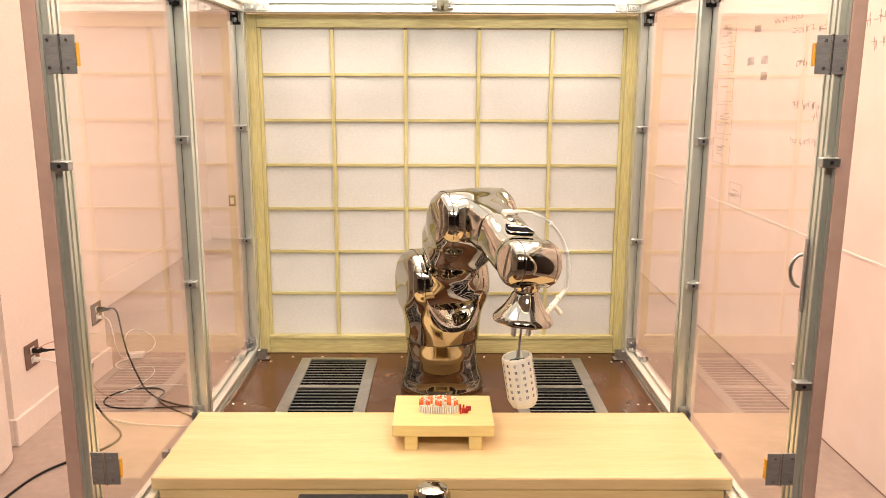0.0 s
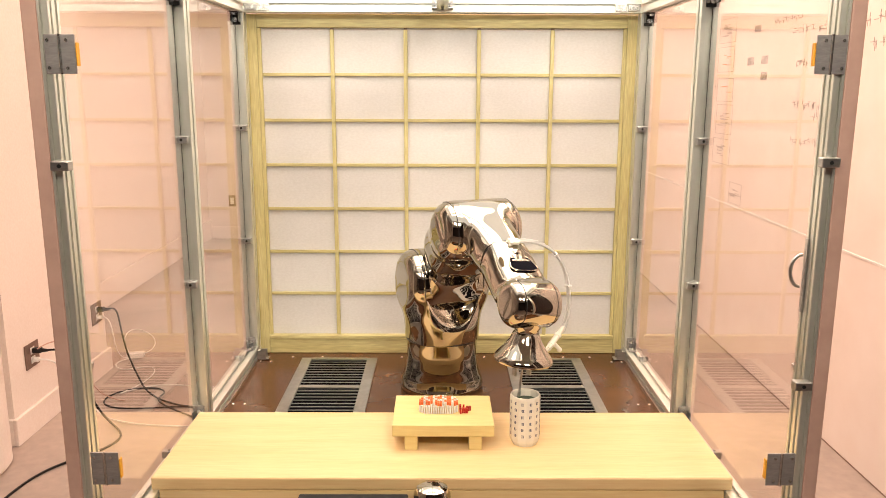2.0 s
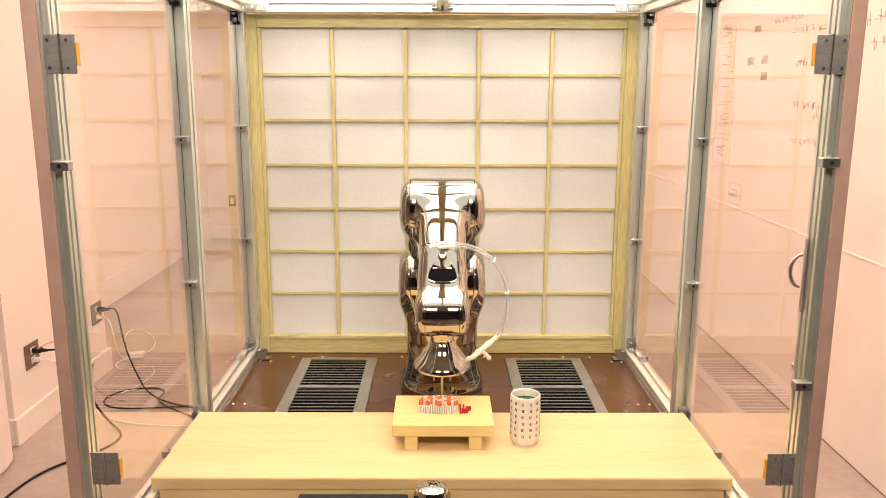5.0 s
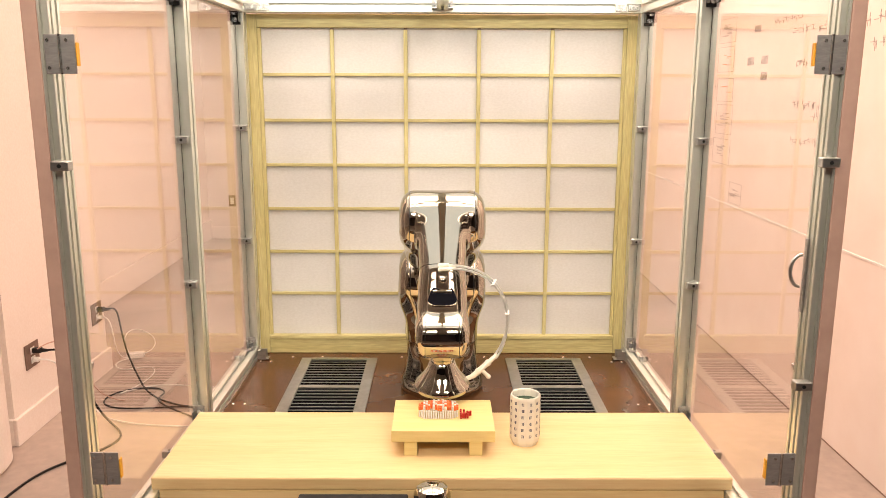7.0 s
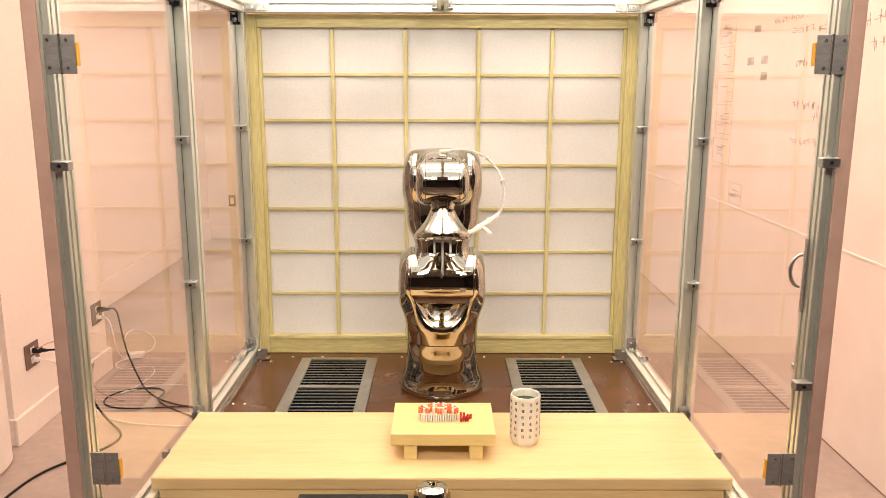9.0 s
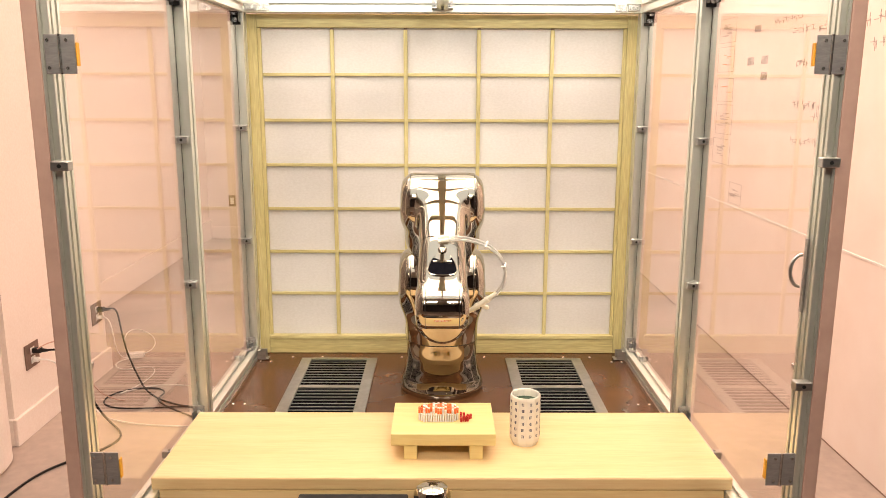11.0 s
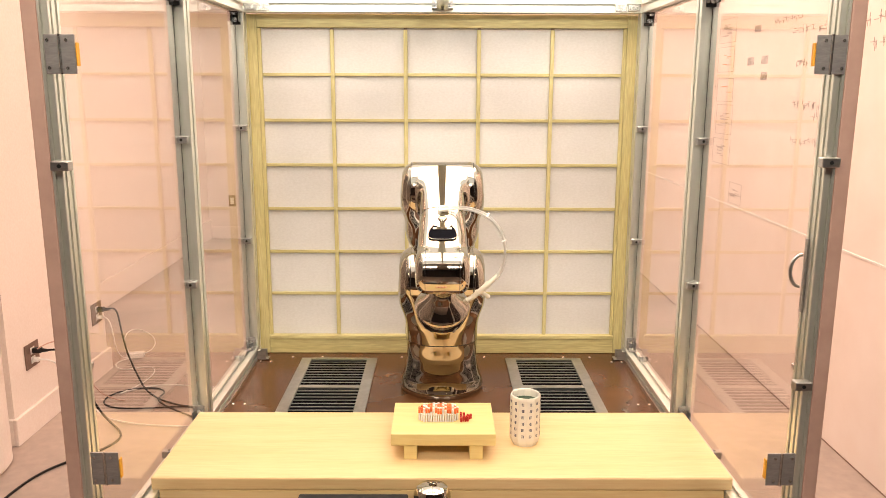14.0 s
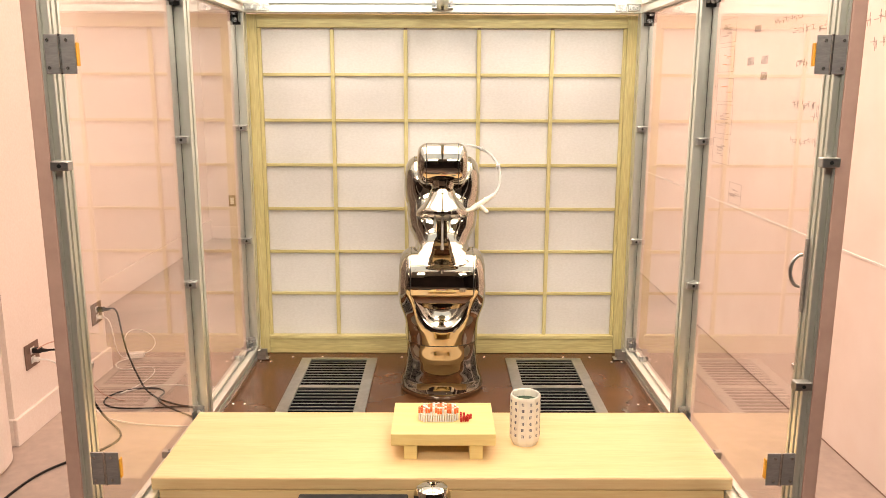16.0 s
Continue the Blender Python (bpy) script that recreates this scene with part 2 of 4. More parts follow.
# ---------------------------------------------------------------- the booth
def slotted(w, d, length, sx=(0.0,), sy=(0.0,), slot=0.0085, deep=None):
    """A slotted extrusion along z, w by d, slots at sx on the two faces across x and sy on the others."""
    bm = bmesh.new()
    hw, hd, s = w / 2, d / 2, slot / 2
    deep = deep or (0.011 if min(w, d) > 0.035 else 0.0075)
    pts = []

    def side(a, b, cuts):
        a, b = Vector(a), Vector(b)
        u = (b - a).normalized()
        n = Vector((-u.y, u.x))
        mid = (a + b) / 2
        pts.append(a + u * 0.001)
        for c in cuts:
            for off, dep in ((-s, 0), (-s, 0.0022), (-s * 1.8, 0.0026), (-s * 1.8, deep), (s * 1.8, deep), (s * 1.8, 0.0026), (s, 0.0022), (s, 0)):
                pts.append(mid + u * (c + off) + n * dep)
        pts.append(b - u * 0.001)
    side((-hw, -hd), (hw, -hd), sorted(sx))
    side((hw, -hd), (hw, hd), sorted(sy))
    side((hw, hd), (-hw, hd), sorted(sx))
    side((-hw, hd), (-hw, -hd), sorted(sy))
    rings(bm, [[(p.x, p.y, 0) for p in pts], [(p.x, p.y, length) for p in pts]])
    return bm


def bar(name, bm, parent, m, label=""):
    o = part(name, bm, ALU, parent, label)
    o.matrix_basis = m
    return o


XP, XR = 0.572, 0.572
YF, YM, YR = -0.883, -0.275, 0.243
ZT = 1.0055


def bracket(parent, m, mat=None):
    """A small angle bracket with two bolts."""
    bm = bmesh.new()
    box(bm, -0.013, 0.013, -0.003, 0, 0, 0.034, 0.001)
    box(bm, -0.013, 0.013, -0.034, 0, 0, 0.003, 0.001)
    box(bm, -0.013, -0.0105, -0.026, 0, 0, 0.026)
    box(bm, 0.0105, 0.013, -0.026, 0, 0, 0.026)
    o = part("angle_bracket", bm, mat or STEEL, parent, "blackened angle bracket" if mat else "cast steel angle bracket")
    o.matrix_basis = m
    part("bolt", cyl(bmesh.new(), (0, -0.003, 0.021), (0, -0.009, 0.021), 0.0062, n=10), BOLT, o)
    part("bolt", cyl(bmesh.new(), (0, -0.021, 0.003), (0, -0.021, 0.009), 0.0062, n=10), BOLT, o)


def clip(parent, m):
    """A block that clamps a glass panel to a slotted post."""
    o = part("panel_clip", B(-0.0135, 0.0135, -0.016, 0.0, -0.008, 0.008, 0.002), STEEL, parent, "grey metal glass clip")
    o.matrix_basis = m
    b = bmesh.new()
    cyl(b, (0, -0.0155, 0), (0, -0.0165, 0), 0.0032, n=12)
    part("screw", b, BLACK, o)


def booth():
    t = thing("display_booth", "glazed robot booth of slotted aluminium extrusions", "booth")
    H = ZT
    one = dict(sx=(0,), sy=(0,))
    for s in (-1, 1):
        bar("rear_post", slotted(0.04, 0.04, H + 0.76), t, pose(s * XP, YR, FLOOR))
        bar("middle_post", slotted(0.04, 0.04, H + 0.76), t, pose(s * XP, YM, FLOOR))
        bar("front_post", slotted(0.0155, 0.036, H + 0.80, sy=(-0.0078, 0.0078), slot=0.0058, deep=0.0042), t, pose(s * 0.5575, YF, FLOOR))
        c = part("cover_strip", B(-0.0115, 0.0115, -0.017, 0.010, FLOOR, H + 0.04, 0.003), MAUVE, t, "rose-brown anodised cover strip")
        c.matrix_basis = pose(s * 0.5772, YF, 0)
        bar("bottom_rail", slotted(0.04, 0.032, YM - YF - 0.04), t, pose(s * XR, YF + 0.02, 0.016, -90))
        bar("bottom_rail", slotted(0.04, 0.032, YR - YM - 0.04), t, pose(s * XR, YM + 0.02, 0.016, -90))
        bar("top_rail", slotted(0.04, 0.04, YR - YF + 0.04), t, pose(s * XP, YF - 0.02, H + 0.02, -90))
        bar("lower_rail", slotted(0.04, 0.04, YM - YF - 0.04), t, pose(s * XP, YF + 0.02, FLOOR + 0.12, -90))
        bar("lower_rail", slotted(0.04, 0.04, YR - YM - 0.04), t, pose(s * XP, YM + 0.02, FLOOR + 0.12, -90))
        for y0, y1 in ((YF + 0.022, YM - 0.022), (YM + 0.022, YR - 0.022)):
            g = part("glass_panel", B(s * (XP + 0.004) - 0.0025, s * (XP + 0.004) + 0.0025, y0, y1, 0.033, H - 0.001), GLASS, t, "clear side glass panel")
            g.visible_shadow = False
        # clips on posts and rails
        for z in (0.362, 0.688):
            clip(t, pose(s * (XP - 0.002), YM - 0.020, z))
            clip(t, pose(s * (XP - 0.004), YR - 0.020, z))
        for x, z in (((-0.5465, 0.690),) if s < 0 else ((0.5510, 0.698), (0.5440, 0.360))):
            clip(t, pose(x, YF - 0.018, z) @ Matrix.Diagonal((0.98, 1.0, 0.9, 1)))
        clip(t, pose(s * 0.5575, YF + 0.026, 0.372) @ Matrix.Diagonal((0.6, 0.5, 0.6, 1)))
        for y in (-0.49, 0.11):
            clip(t, pose(s * (XR + 0.010), y, 0.032, -90))
        # corner brackets
        bracket(t, pose(s * XP, YM - 0.0205, 0.0325))
        bracket(t, pose(s * XP, YR - 0.0205, 0.0325))
        bracket(t, pose(s * XP, YM - 0.0205, H - 0.0005) @ Matrix.Diagonal((1, 1, -1, 1)), GUNMETAL)
        bracket(t, pose(s * XP, YR - 0.0205, H - 0.0005) @ Matrix.Diagonal((1, 1, -1, 1)), GUNMETAL)
        bracket(t, pose(s * (XR - 0.0205), YR - 0.03, 0.003, 0, 0, -s * 90))
        bracket(t, pose(s * (XP - 0.0205), YR - 0.0, H + 0.006, 0, 0, -s * 90))
        # joint plate and bolted angle on the rear top rail
        pl = part("joint_plate", B(-0.0155, 0.0155, -0.0035, 0, -0.010, 0.010, 0.001), BOLT, t, "bright zinc joint plate")
        pl.matrix_basis = pose(s * 0.494, YR - 0.0203, H + 0.0135)
        part("screw", cyl(bmesh.new(), (0, -0.0035, 0), (0, -0.0055, 0), 0.0036, n=10), STEEL, pl)
        an = part("rail_angle", B(-0.0165, 0.0165, -0.008, 0, -0.0085, 0.0085, 0.0015), STEEL, t, "cast angle with two bolts")
        an.matrix_basis = pose(s * 0.5295, YR - 0.0203, H + 0.0125)
        for dx in (-0.0075, 0.0075):
            part("bolt", cyl(bmesh.new(), (dx, -0.008, 0), (dx, -0.012, 0), 0.0052, n=10), BOLT, an)
    for y in (YR,):
        bar("top_rail", slotted(0.04, 0.04, 2 * XP - 0.04), t, pose(-XP + 0.02, y, H + 0.02, 0, 90))
    bar("top_rail", slotted(0.04, 0.04, 2 * XP - 0.04), t, pose(-XP + 0.02, YF, H + 0.06, 0, 90))
    bar("roof_beam", slotted(0.03, 0.03, YR - YF - 0.04, slot=0.007), t, pose(0, YF + 0.02, H + 0.022, -90))
    bar("roof_beam", slotted(0.03, 0.03, XP - 0.035, slot=0.007), t, pose(-XP + 0.02, YM - 0.12, H + 0.022, 0, 90))
    bar("roof_beam", slotted(0.03, 0.03, XP - 0.035, slot=0.007), t, pose(0.015, YM - 0.12, H + 0.022, 0, 90))
    for s in (-1, 1):
        bracket(t, pose(s * 0.0155, YR - 0.0205, H + 0.008, 0, 0, 0))
    # housing round the luminous roof
    for x0, x1, y0, y1 in ((-0.56, -0.541, -0.87, 0.25), (0.541, 0.56, -0.87, 0.25), (-0.5405, 0.5405, -0.87, -0.861), (-0.5405, 0.5405, 0.241, 0.25)):
        part("roof_light_edge", B(x0, x1, y0, y1, 1.060, 1.072, 0.001), WHITEP, t, "white edge of the luminous roof")
    # floor plate with its rivets
    part("floor_plate", B(-0.5515, 0.5515, -0.91, 0.30, -0.012, 0.0, 0.001), PLATE, t, "glossy bronze-brown floor plate")
    rivet = bmesh.new()
    lathe(rivet, [(0.0045, 0), (0.004, 0.0018), (0.002, 0.003)], 10)
    first = part("rivet", rivet, BOLT, t)
    first.matrix_basis = pose(-0.538, -0.13, 0)
    for x, y in ((-0.508, -0.13), (0.508, -0.13), (0.538, -0.13), (-0.538, 0.19), (-0.508, 0.19), (0.508, 0.19), (0.538, 0.19),
                 (-0.36, 0.232), (-0.12, 0.232), (0.13, 0.232), (0.37, 0.232), (-0.45, 0.232), (0.45, 0.232)):
        again(first, pose(x, y, 0))
    # latch plates on the front posts
    for s in (-1, 1):
        for x, z in (((-0.5360, 0.845), (-0.5255, 0.2190)) if s < 0 else ((0.5410, 0.848), (0.5265, 0.2185))):
            b = B(-0.0215, -0.0012, -0.003, 0.0, -0.027, 0.027, 0.0008)
            box(b, 0.0012, 0.0215, -0.003, 0.0, -0.027, 0.027, 0.0008)
            p = part("latch_plate", b, LATCH, t, "two-leaf bare steel latch plate")
            p.matrix_basis = pose(x, YF - 0.0185, z)
            part("hinge_pin", cyl(bmesh.new(), (0, -0.0032, -0.0275), (0, -0.0032, 0.0275), 0.0024, n=12), BOLT, p, soft=True)
            for dx in (-0.016, 0.010):
                for dz in (-0.019, 0.019):
                    part("screw", cyl(bmesh.new(), (-s * dx, -0.003, dz), (-s * dx, -0.0048, dz), 0.0024, n=10), BOLT, p)
            part("pad", B(min(-s * 0.0218, -s * 0.0240), max(-s * 0.0218, -s * 0.0240), -0.003, 0.006, -0.016, 0.016, 0.001), YELLOW, p, "yellow rubber pad")
    # bowed pull and edge profile on the front right post
    pull = bmesh.new()
    ring_pts = [Vector((0.549 - 0.016 * math.sin(a), YF + 0.024, 0.527 + 0.025 * math.cos(a))) for a in [math.pi * i / 12 for i in range(13)]]
    for a, b in zip(ring_pts, ring_pts[1:]):
        cyl(pull, a, b, 0.0028, n=10)
    part("pull_handle", pull, STEEL, t, "small bowed steel pull", soft=True)
    for s in (1,):
        part("edge_profile", B(s * 0.5475 - 0.0015, s * 0.5475 + 0.0015, YF + 0.004, YF + 0.012, 0.466, 0.58), STEEL, t)


booth()


def vent(x):
    t = thing("floor_vent", "grey steel floor vent with dark slots and thin bars", "vent", "floor vents", at=pose(x, 0, 0))
    w, y0, y1 = 0.1126, -0.262, 0.211
    f = bmesh.new()
    box(f, -w, -w + 0.030, y0, y1, 0.0, 0.006, 0.001)
    box(f, w - 0.030, w, y0, y1, 0.0, 0.006, 0.001)
    for a, b in ((y1 - 0.018, y1), (-0.030, -0.010), (y0, y0 + 0.018)):
        box(f, -w + 0.030, w - 0.030, a, b, 0.0, 0.006)
    part("frame", f, STEEL, t)
    # A flat black sheet stands in for the shade below the slats.
    part("slot_shade", B(-w + 0.030, w - 0.030, y0 + 0.018, y1 - 0.018, 0.0005, 0.001), PIT_SHADE, t, "black sheet painted as the shade in the slots")
    for a, b in ((y0 + 0.018, -0.030), (-0.010, y1 - 0.018)):
        k = 10
        for i in range(1, k):
            y = a + (b - a) * i / k
            part("slat", B(-w + 0.030, w - 0.030, y - 0.0024, y + 0.0024, 0.0042, 0.0054), STEEL, t)


vent(-0.3052)
vent(0.3052)


def shoji():
    t = thing("shoji_screen", "pale wood shoji screen with white paper panes", "screen", at=pose(0, 0.266, 0))
    W, Z0, DZ, MP, TOPZ = 0.557, 0.0584, 0.1299, 0.2098, 1.005
    d = 0.026
    for s in (-1, 1):
        part("stile", B(min(s * 0.526, s * W), max(s * 0.526, s * W), 0.0, d, 0.001, TOPZ - 0.001, 0.0015), HINOKIV, t)
        part("jamb", B(min(s * 0.5165, s * 0.5258), max(s * 0.5165, s * 0.5258), 0.006, 0.0155, Z0, Z0 + 7 * DZ - 0.0005, 0.0008), HINOKIV, t)
    part("top_rail", B(-0.526, 0.526, 0.002, d, Z0 + 7 * DZ, TOPZ, 0.0015), HINOKIH, t)
    part("bottom_rail", B(-0.526, 0.526, 0.002, d, 0.001, Z0 - 0.012, 0.0015), HINOKIH, t)
    part("bottom_ledge", B(-0.526, 0.526, -0.002, d, Z0 - 0.012, Z0, 0.002), HINOKIH, t)
    for k in (-1.5, -0.5, 0.5, 1.5):
        part("upright_bar", B(k * MP - 0.0055, k * MP + 0.0055, 0.006, 0.0155, Z0, Z0 + 7 * DZ - 0.005, 0.001), HINOKIV, t)
        # Dark block fills the gap above each upright in place of its shade.
        part("bar_gap_shade", B(k * MP - 0.0045, k * MP + 0.0045, 0.008, 0.0150, Z0 + 7 * DZ - 0.0048, Z0 + 7 * DZ - 0.0003), OUTLET, t, "dark block painted as the shade in the gap under the top rail")
    for i in range(1, 7):
        part("level_bar", B(-0.5160, 0.5160, 0.0100, 0.0155, Z0 + i * DZ - 0.0045, Z0 + i * DZ + 0.0045, 0.001), HINOKIH, t)
    rnd = random.Random(5)
    for c in range(5):
        for r in range(7):
            bm = bmesh.new()
            n = 6
            ph = [rnd.uniform(0, 6.28) for _ in range(3)]

            def wave(u, v):
                e = math.sin(math.pi * u) * math.sin(math.pi * v)
                return 0.0172 + e * (0.0009 * math.sin(5 * u + 3 * v + ph[0]) + 0.0007 * math.sin(9 * v - 4 * u + ph[1]))
            x0, z0 = (c - 2.5) * MP, Z0 + r * DZ
            vs = [[bm.verts.new((x0 + MP * i / n, wave(i / n, j / n), z0 + DZ * j / n)) for j in range(n + 1)] for i in range(n + 1)]
            for i in range(n):
                for j in range(n):
                    bm.faces.new((vs[i][j], vs[i + 1][j], vs[i + 1][j + 1], vs[i][j + 1]))
            g = bmesh.ops.extrude_face_region(bm, geom=bm.faces[:])
            bmesh.ops.translate(bm, vec=(0, 0.0006, 0), verts=[v for v in g["geom"] if isinstance(v, bmesh.types.BMVert)])
            part("paper_pane", bm, PAPER, t, soft=True)


shoji()


def counter():
    t = thing("serving_counter", "pale cypress wood serving counter slab across the booth", "counter")
    part("slab", B(-0.5660, 0.5660, -0.632, -0.3165, 0.0325, 0.060, 0.0040), HINOKI, t)
    part("apron", B(-0.5505, 0.5505, -0.6316, -0.600, 0.001, 0.0323, 0.0004), HINOKI, t)
    part("apron", B(-0.550, 0.550, -0.350, -0.325, 0.001, 0.0320, 0.001), HINOKI, t)


counter()


def small_front():
    t = thing("chrome_knob", "rounded dark chrome knob on a short stem", "knob", at=pose(-0.019, -0.72, 0.0))
    b = bmesh.new()
    lathe(b, [(0.026, 0.0), (0.026, 0.006), (0.014, 0.010), (0.013, 0.040)], 28)
    part("stem", b, CHROME, t, soft=True)
    b = bmesh.new()
    lathe(b, [(0.013, 0.040), (0.026, 0.046), (0.034, 0.060), (0.034, 0.076), (0.028, 0.088), (0.016, 0.0935), (0.004, 0.0945)], 36)
    part("head", b, CHROME, t, soft=True)
    t = thing("control_box", "flat black control box standing before the counter", "box", at=pose(-0.158, -0.72, 0.0))
    part("case", B(-0.108, 0.092, -0.03, 0.03, 0.0, 0.050, 0.004), BLACK, t)
    part("lid", B(-0.110, 0.094, -0.032, 0.032, 0.0502, 0.0575, 0.003), BLACK, t, "glossy black lid")


small_front()


# ---------------------------------------------------------------- tray, sticks and cup
TRAY0 = (0.002, -0.437, 0.06)


def tray():
    t = thing("serving_tray", "pale wooden footed serving tray on the counter", "tray")
    part("top_board", B(-0.106, 0.106, -0.081, 0.081, 0.032, 0.057, 0.0012), TRAYW, t)
    for s in (-1, 1):
        part("foot", B(s * 0.067 - 0.0135, s * 0.067 + 0.0135, -0.076, 0.076, 0.0, 0.0315, 0.001), TRAYW, t)
    return t


def sushi():
    t = thing("stick_sushi", "sushi model of tiny white, orange and red sticks on the tray", "food model")
    rod = bmesh.new()
    cyl(rod, (0, 0, 0), (0, 0, 0.016), 0.0019, n=8)
    low = part("white_stick", rod, RICE, t)
    rod = bmesh.new()
    cyl(rod, (0, 0, 0), (0, 0, 0.0075), 0.0023, n=8)
    high = part("orange_stick", rod, SALMON, t)
    rod = bmesh.new()
    cyl(rod, (0, 0, 0), (0, 0, 0.009), 0.0023, n=8)
    white = part("white_cap_stick", rod, RICE, t)
    rod = bmesh.new()
    cyl(rod, (0, 0, 0), (0, 0, 0.010), 0.0021, n=8)
    tail = part("red_stick", rod, RED, t)
    rnd = random.Random(11)
    used = {0: False, 1: False, 2: False}

    def put(k, ob, m):
        if not used[k]:
            ob.matrix_basis, used[k] = m, True
        else:
            again(ob, m)
    cap_used = False
    for i in range(17):
        for j in range(8):
            u, v = (i - 8) / 8.6, (j - 3.5) / 4.0
            if abs(u) ** 3 + abs(v) ** 3 > 1.02:
                continue
            x, y = (i - 8) * 0.0050, (j - 3.5) * 0.0052
            jig = rnd.uniform(-0.0008, 0.0008)
            put(0, low, pose(x, y, jig * 0.5 + 0.0004))
            if j > 0 or abs(u) < 0.85:
                stripe = i % 4 == (2 if j % 3 else 3) or rnd.random() < 0.08
                z = 0.0165 + 0.004 * (1 - u * u) + 0.002 * (1 - v * v) + jig - 0.003
                if (j == 0 and rnd.random() < 0.75) or (j == 1 and rnd.random() < 0.25):
                    continue
                if stripe:
                    if not cap_used:
                        white.matrix_basis, cap_used = pose(x, y, z), True
                    else:
                        again(white, pose(x, y, z))
                else:
                    put(1, high, pose(x, y, z))
    for k in range(13):
        x, y = 0.0475 + 0.0058 * (k % 4) * (0.8 + 0.2 * (k // 4)), -0.016 + 0.0085 * (k // 4) + rnd.uniform(-0.002, 0.002)
        put(2, tail, pose(x, y, 0.0 + 0.003 * rnd.random() * (k % 2), 0, 0, 0))
    return t


def cup():
    t = thing("tea_cup", "tall cream faceted tea cup with indigo printed characters", "cup")
    N, R, Hc = 12, 0.0325, 0.110
    body = bmesh.new()
    prof = [(0.0262, 0.0), (0.0272, 0.003), (0.0308, 0.009), (R, 0.017), (R, Hc - 0.006), (R - 0.0008, Hc - 0.001), (R - 0.0020, Hc), (R - 0.0040, Hc - 0.0008),
            (R - 0.0046, Hc - 0.005), (R - 0.0046, 0.030), (0.020, 0.016), (0.004, 0.014)]
    lathe(body, prof, N)
    part("body", body, CERAMIC, t)
    tea = bmesh.new()
    lathe(tea, [(0.0001, 0.094), (R - 0.0050, 0.094), (R - 0.0050, 0.0905), (0.0001, 0.0905)], N)
    part("tea", tea, TEA, t, "dark green tea")
    ink = bmesh.new()
    rnd = random.Random(3)
    rr = R * math.cos(math.pi / N)
    for c in range(N):
        m = Matrix.Rotation(2 * math.pi * (c + 0.5) / N, 4, "Z")
        for r in range(6):
            z = 0.0255 + r * 0.0142
            for dz, w in ((0.0023, 0.0022), (0.0, 0.0026), (-0.0023, 0.0021)):
                n0 = len(ink.verts)
                g = bmesh.ops.create_cube(ink, size=1.0)
                k = Matrix.Translation((rr + 0.0001, rnd.uniform(-0.0004, 0.0004), z + dz)) @ Matrix.Diagonal((0.0006, w * 2, 0.0010, 1))
                bmesh.ops.transform(ink, matrix=m @ k, verts=g["verts"])
            g = bmesh.ops.create_cube(ink, size=1.0)
            k = Matrix.Translation((rr + 0.0001, rnd.choice((-0.0022, 0.0, 0.0022)), z)) @ Matrix.Diagonal((0.0008, 0.0011, 0.0060, 1))
            bmesh.ops.transform(ink, matrix=m @ k, verts=g["verts"])
    tagged(part("printed_marks", ink, INK, t, "indigo printed marks"), kind="stuff")
    return t


TRAY, SUSHI, CUP = tray(), sushi(), cup()


# ---------------------------------------------------------------- the robot
L2, L3, ZS = 0.275, 0.29, 0.30


def barrel(bm, half, r, round_=0.014, n=48, centre=(0, 0, 0)):
    """A rounded drum whose axis is x."""
    prof = [(r - round_, -half), (r - round_ * 0.3, -half + round_ * 0.3), (r, -half + round_), (r, half - round_), (r - round_ * 0.3, half - round_ * 0.3), (r - round_, half)]
    lathe(bm, prof, n, Matrix.Translation(centre) @ Matrix.Rotation(math.pi / 2, 4, "Y"))


def loft(bm, rows, n=44):
    """rows: z, half width x, half depth y, centre y, power."""
    rings(bm, [[(x, y + cy, z) for x, y in oval(hx, hy, n, pw)] for z, hx, hy, cy, pw in rows])


def dense(rows, k=6):
    cols = [[(r[0], r[c]) for r in rows] for c in range(1, 5)]
    out = []
    for a, b in zip(rows, rows[1:]):
        for i in range(k):
            z = a[0] + (b[0] - a[0]) * i / k
            out.append((z, *[smooth(c, z) for c in cols]))
    out.append(rows[-1])
    return out


# Solid shapes as fields: negative inside, blended with soft unions, then skinned from a centre.
def field_drum(p, z, r, half, rnd):
    """A rounded drum about the x axis at height z."""
    dx = np.abs(p[:, 0]) - half + rnd
    dr = np.hypot(p[:, 1], p[:, 2] - z) - r + rnd
    return np.minimum(np.maximum(dx, dr), 0) + np.hypot(np.maximum(dx, 0), np.maximum(dr, 0)) - rnd


def field_loft(p, rows):
    """A bar along z from rows of z, half width, half depth, centre y and squareness."""
    z = p[:, 2]
    grid = np.linspace(rows[0][0], rows[-1][0], 160)
    cols = [np.interp(z, grid, [smooth([(r[0], r[c]) for r in rows], g) for g in grid]) for c in range(1, 5)]
    hx, hy, cy, pw = cols
    q = (np.abs(p[:, 0] / hx) ** pw + np.abs((p[:, 1] - cy) / hy) ** pw) ** (1 / pw)
    return np.maximum((q - 1) * np.minimum(hx, hy), np.maximum(rows[0][0] - z, z - rows[-1][0]))


def blend(a, b, k):
    """Soft union of two fields."""
    h = np.maximum(k - np.abs(a - b), 0) / k
    return np.minimum(a, b) - h * h * h * k / 6


def carve(a, b, k):
    """Field a less field b, with a rounded lip."""
    return -blend(-a, b, k)


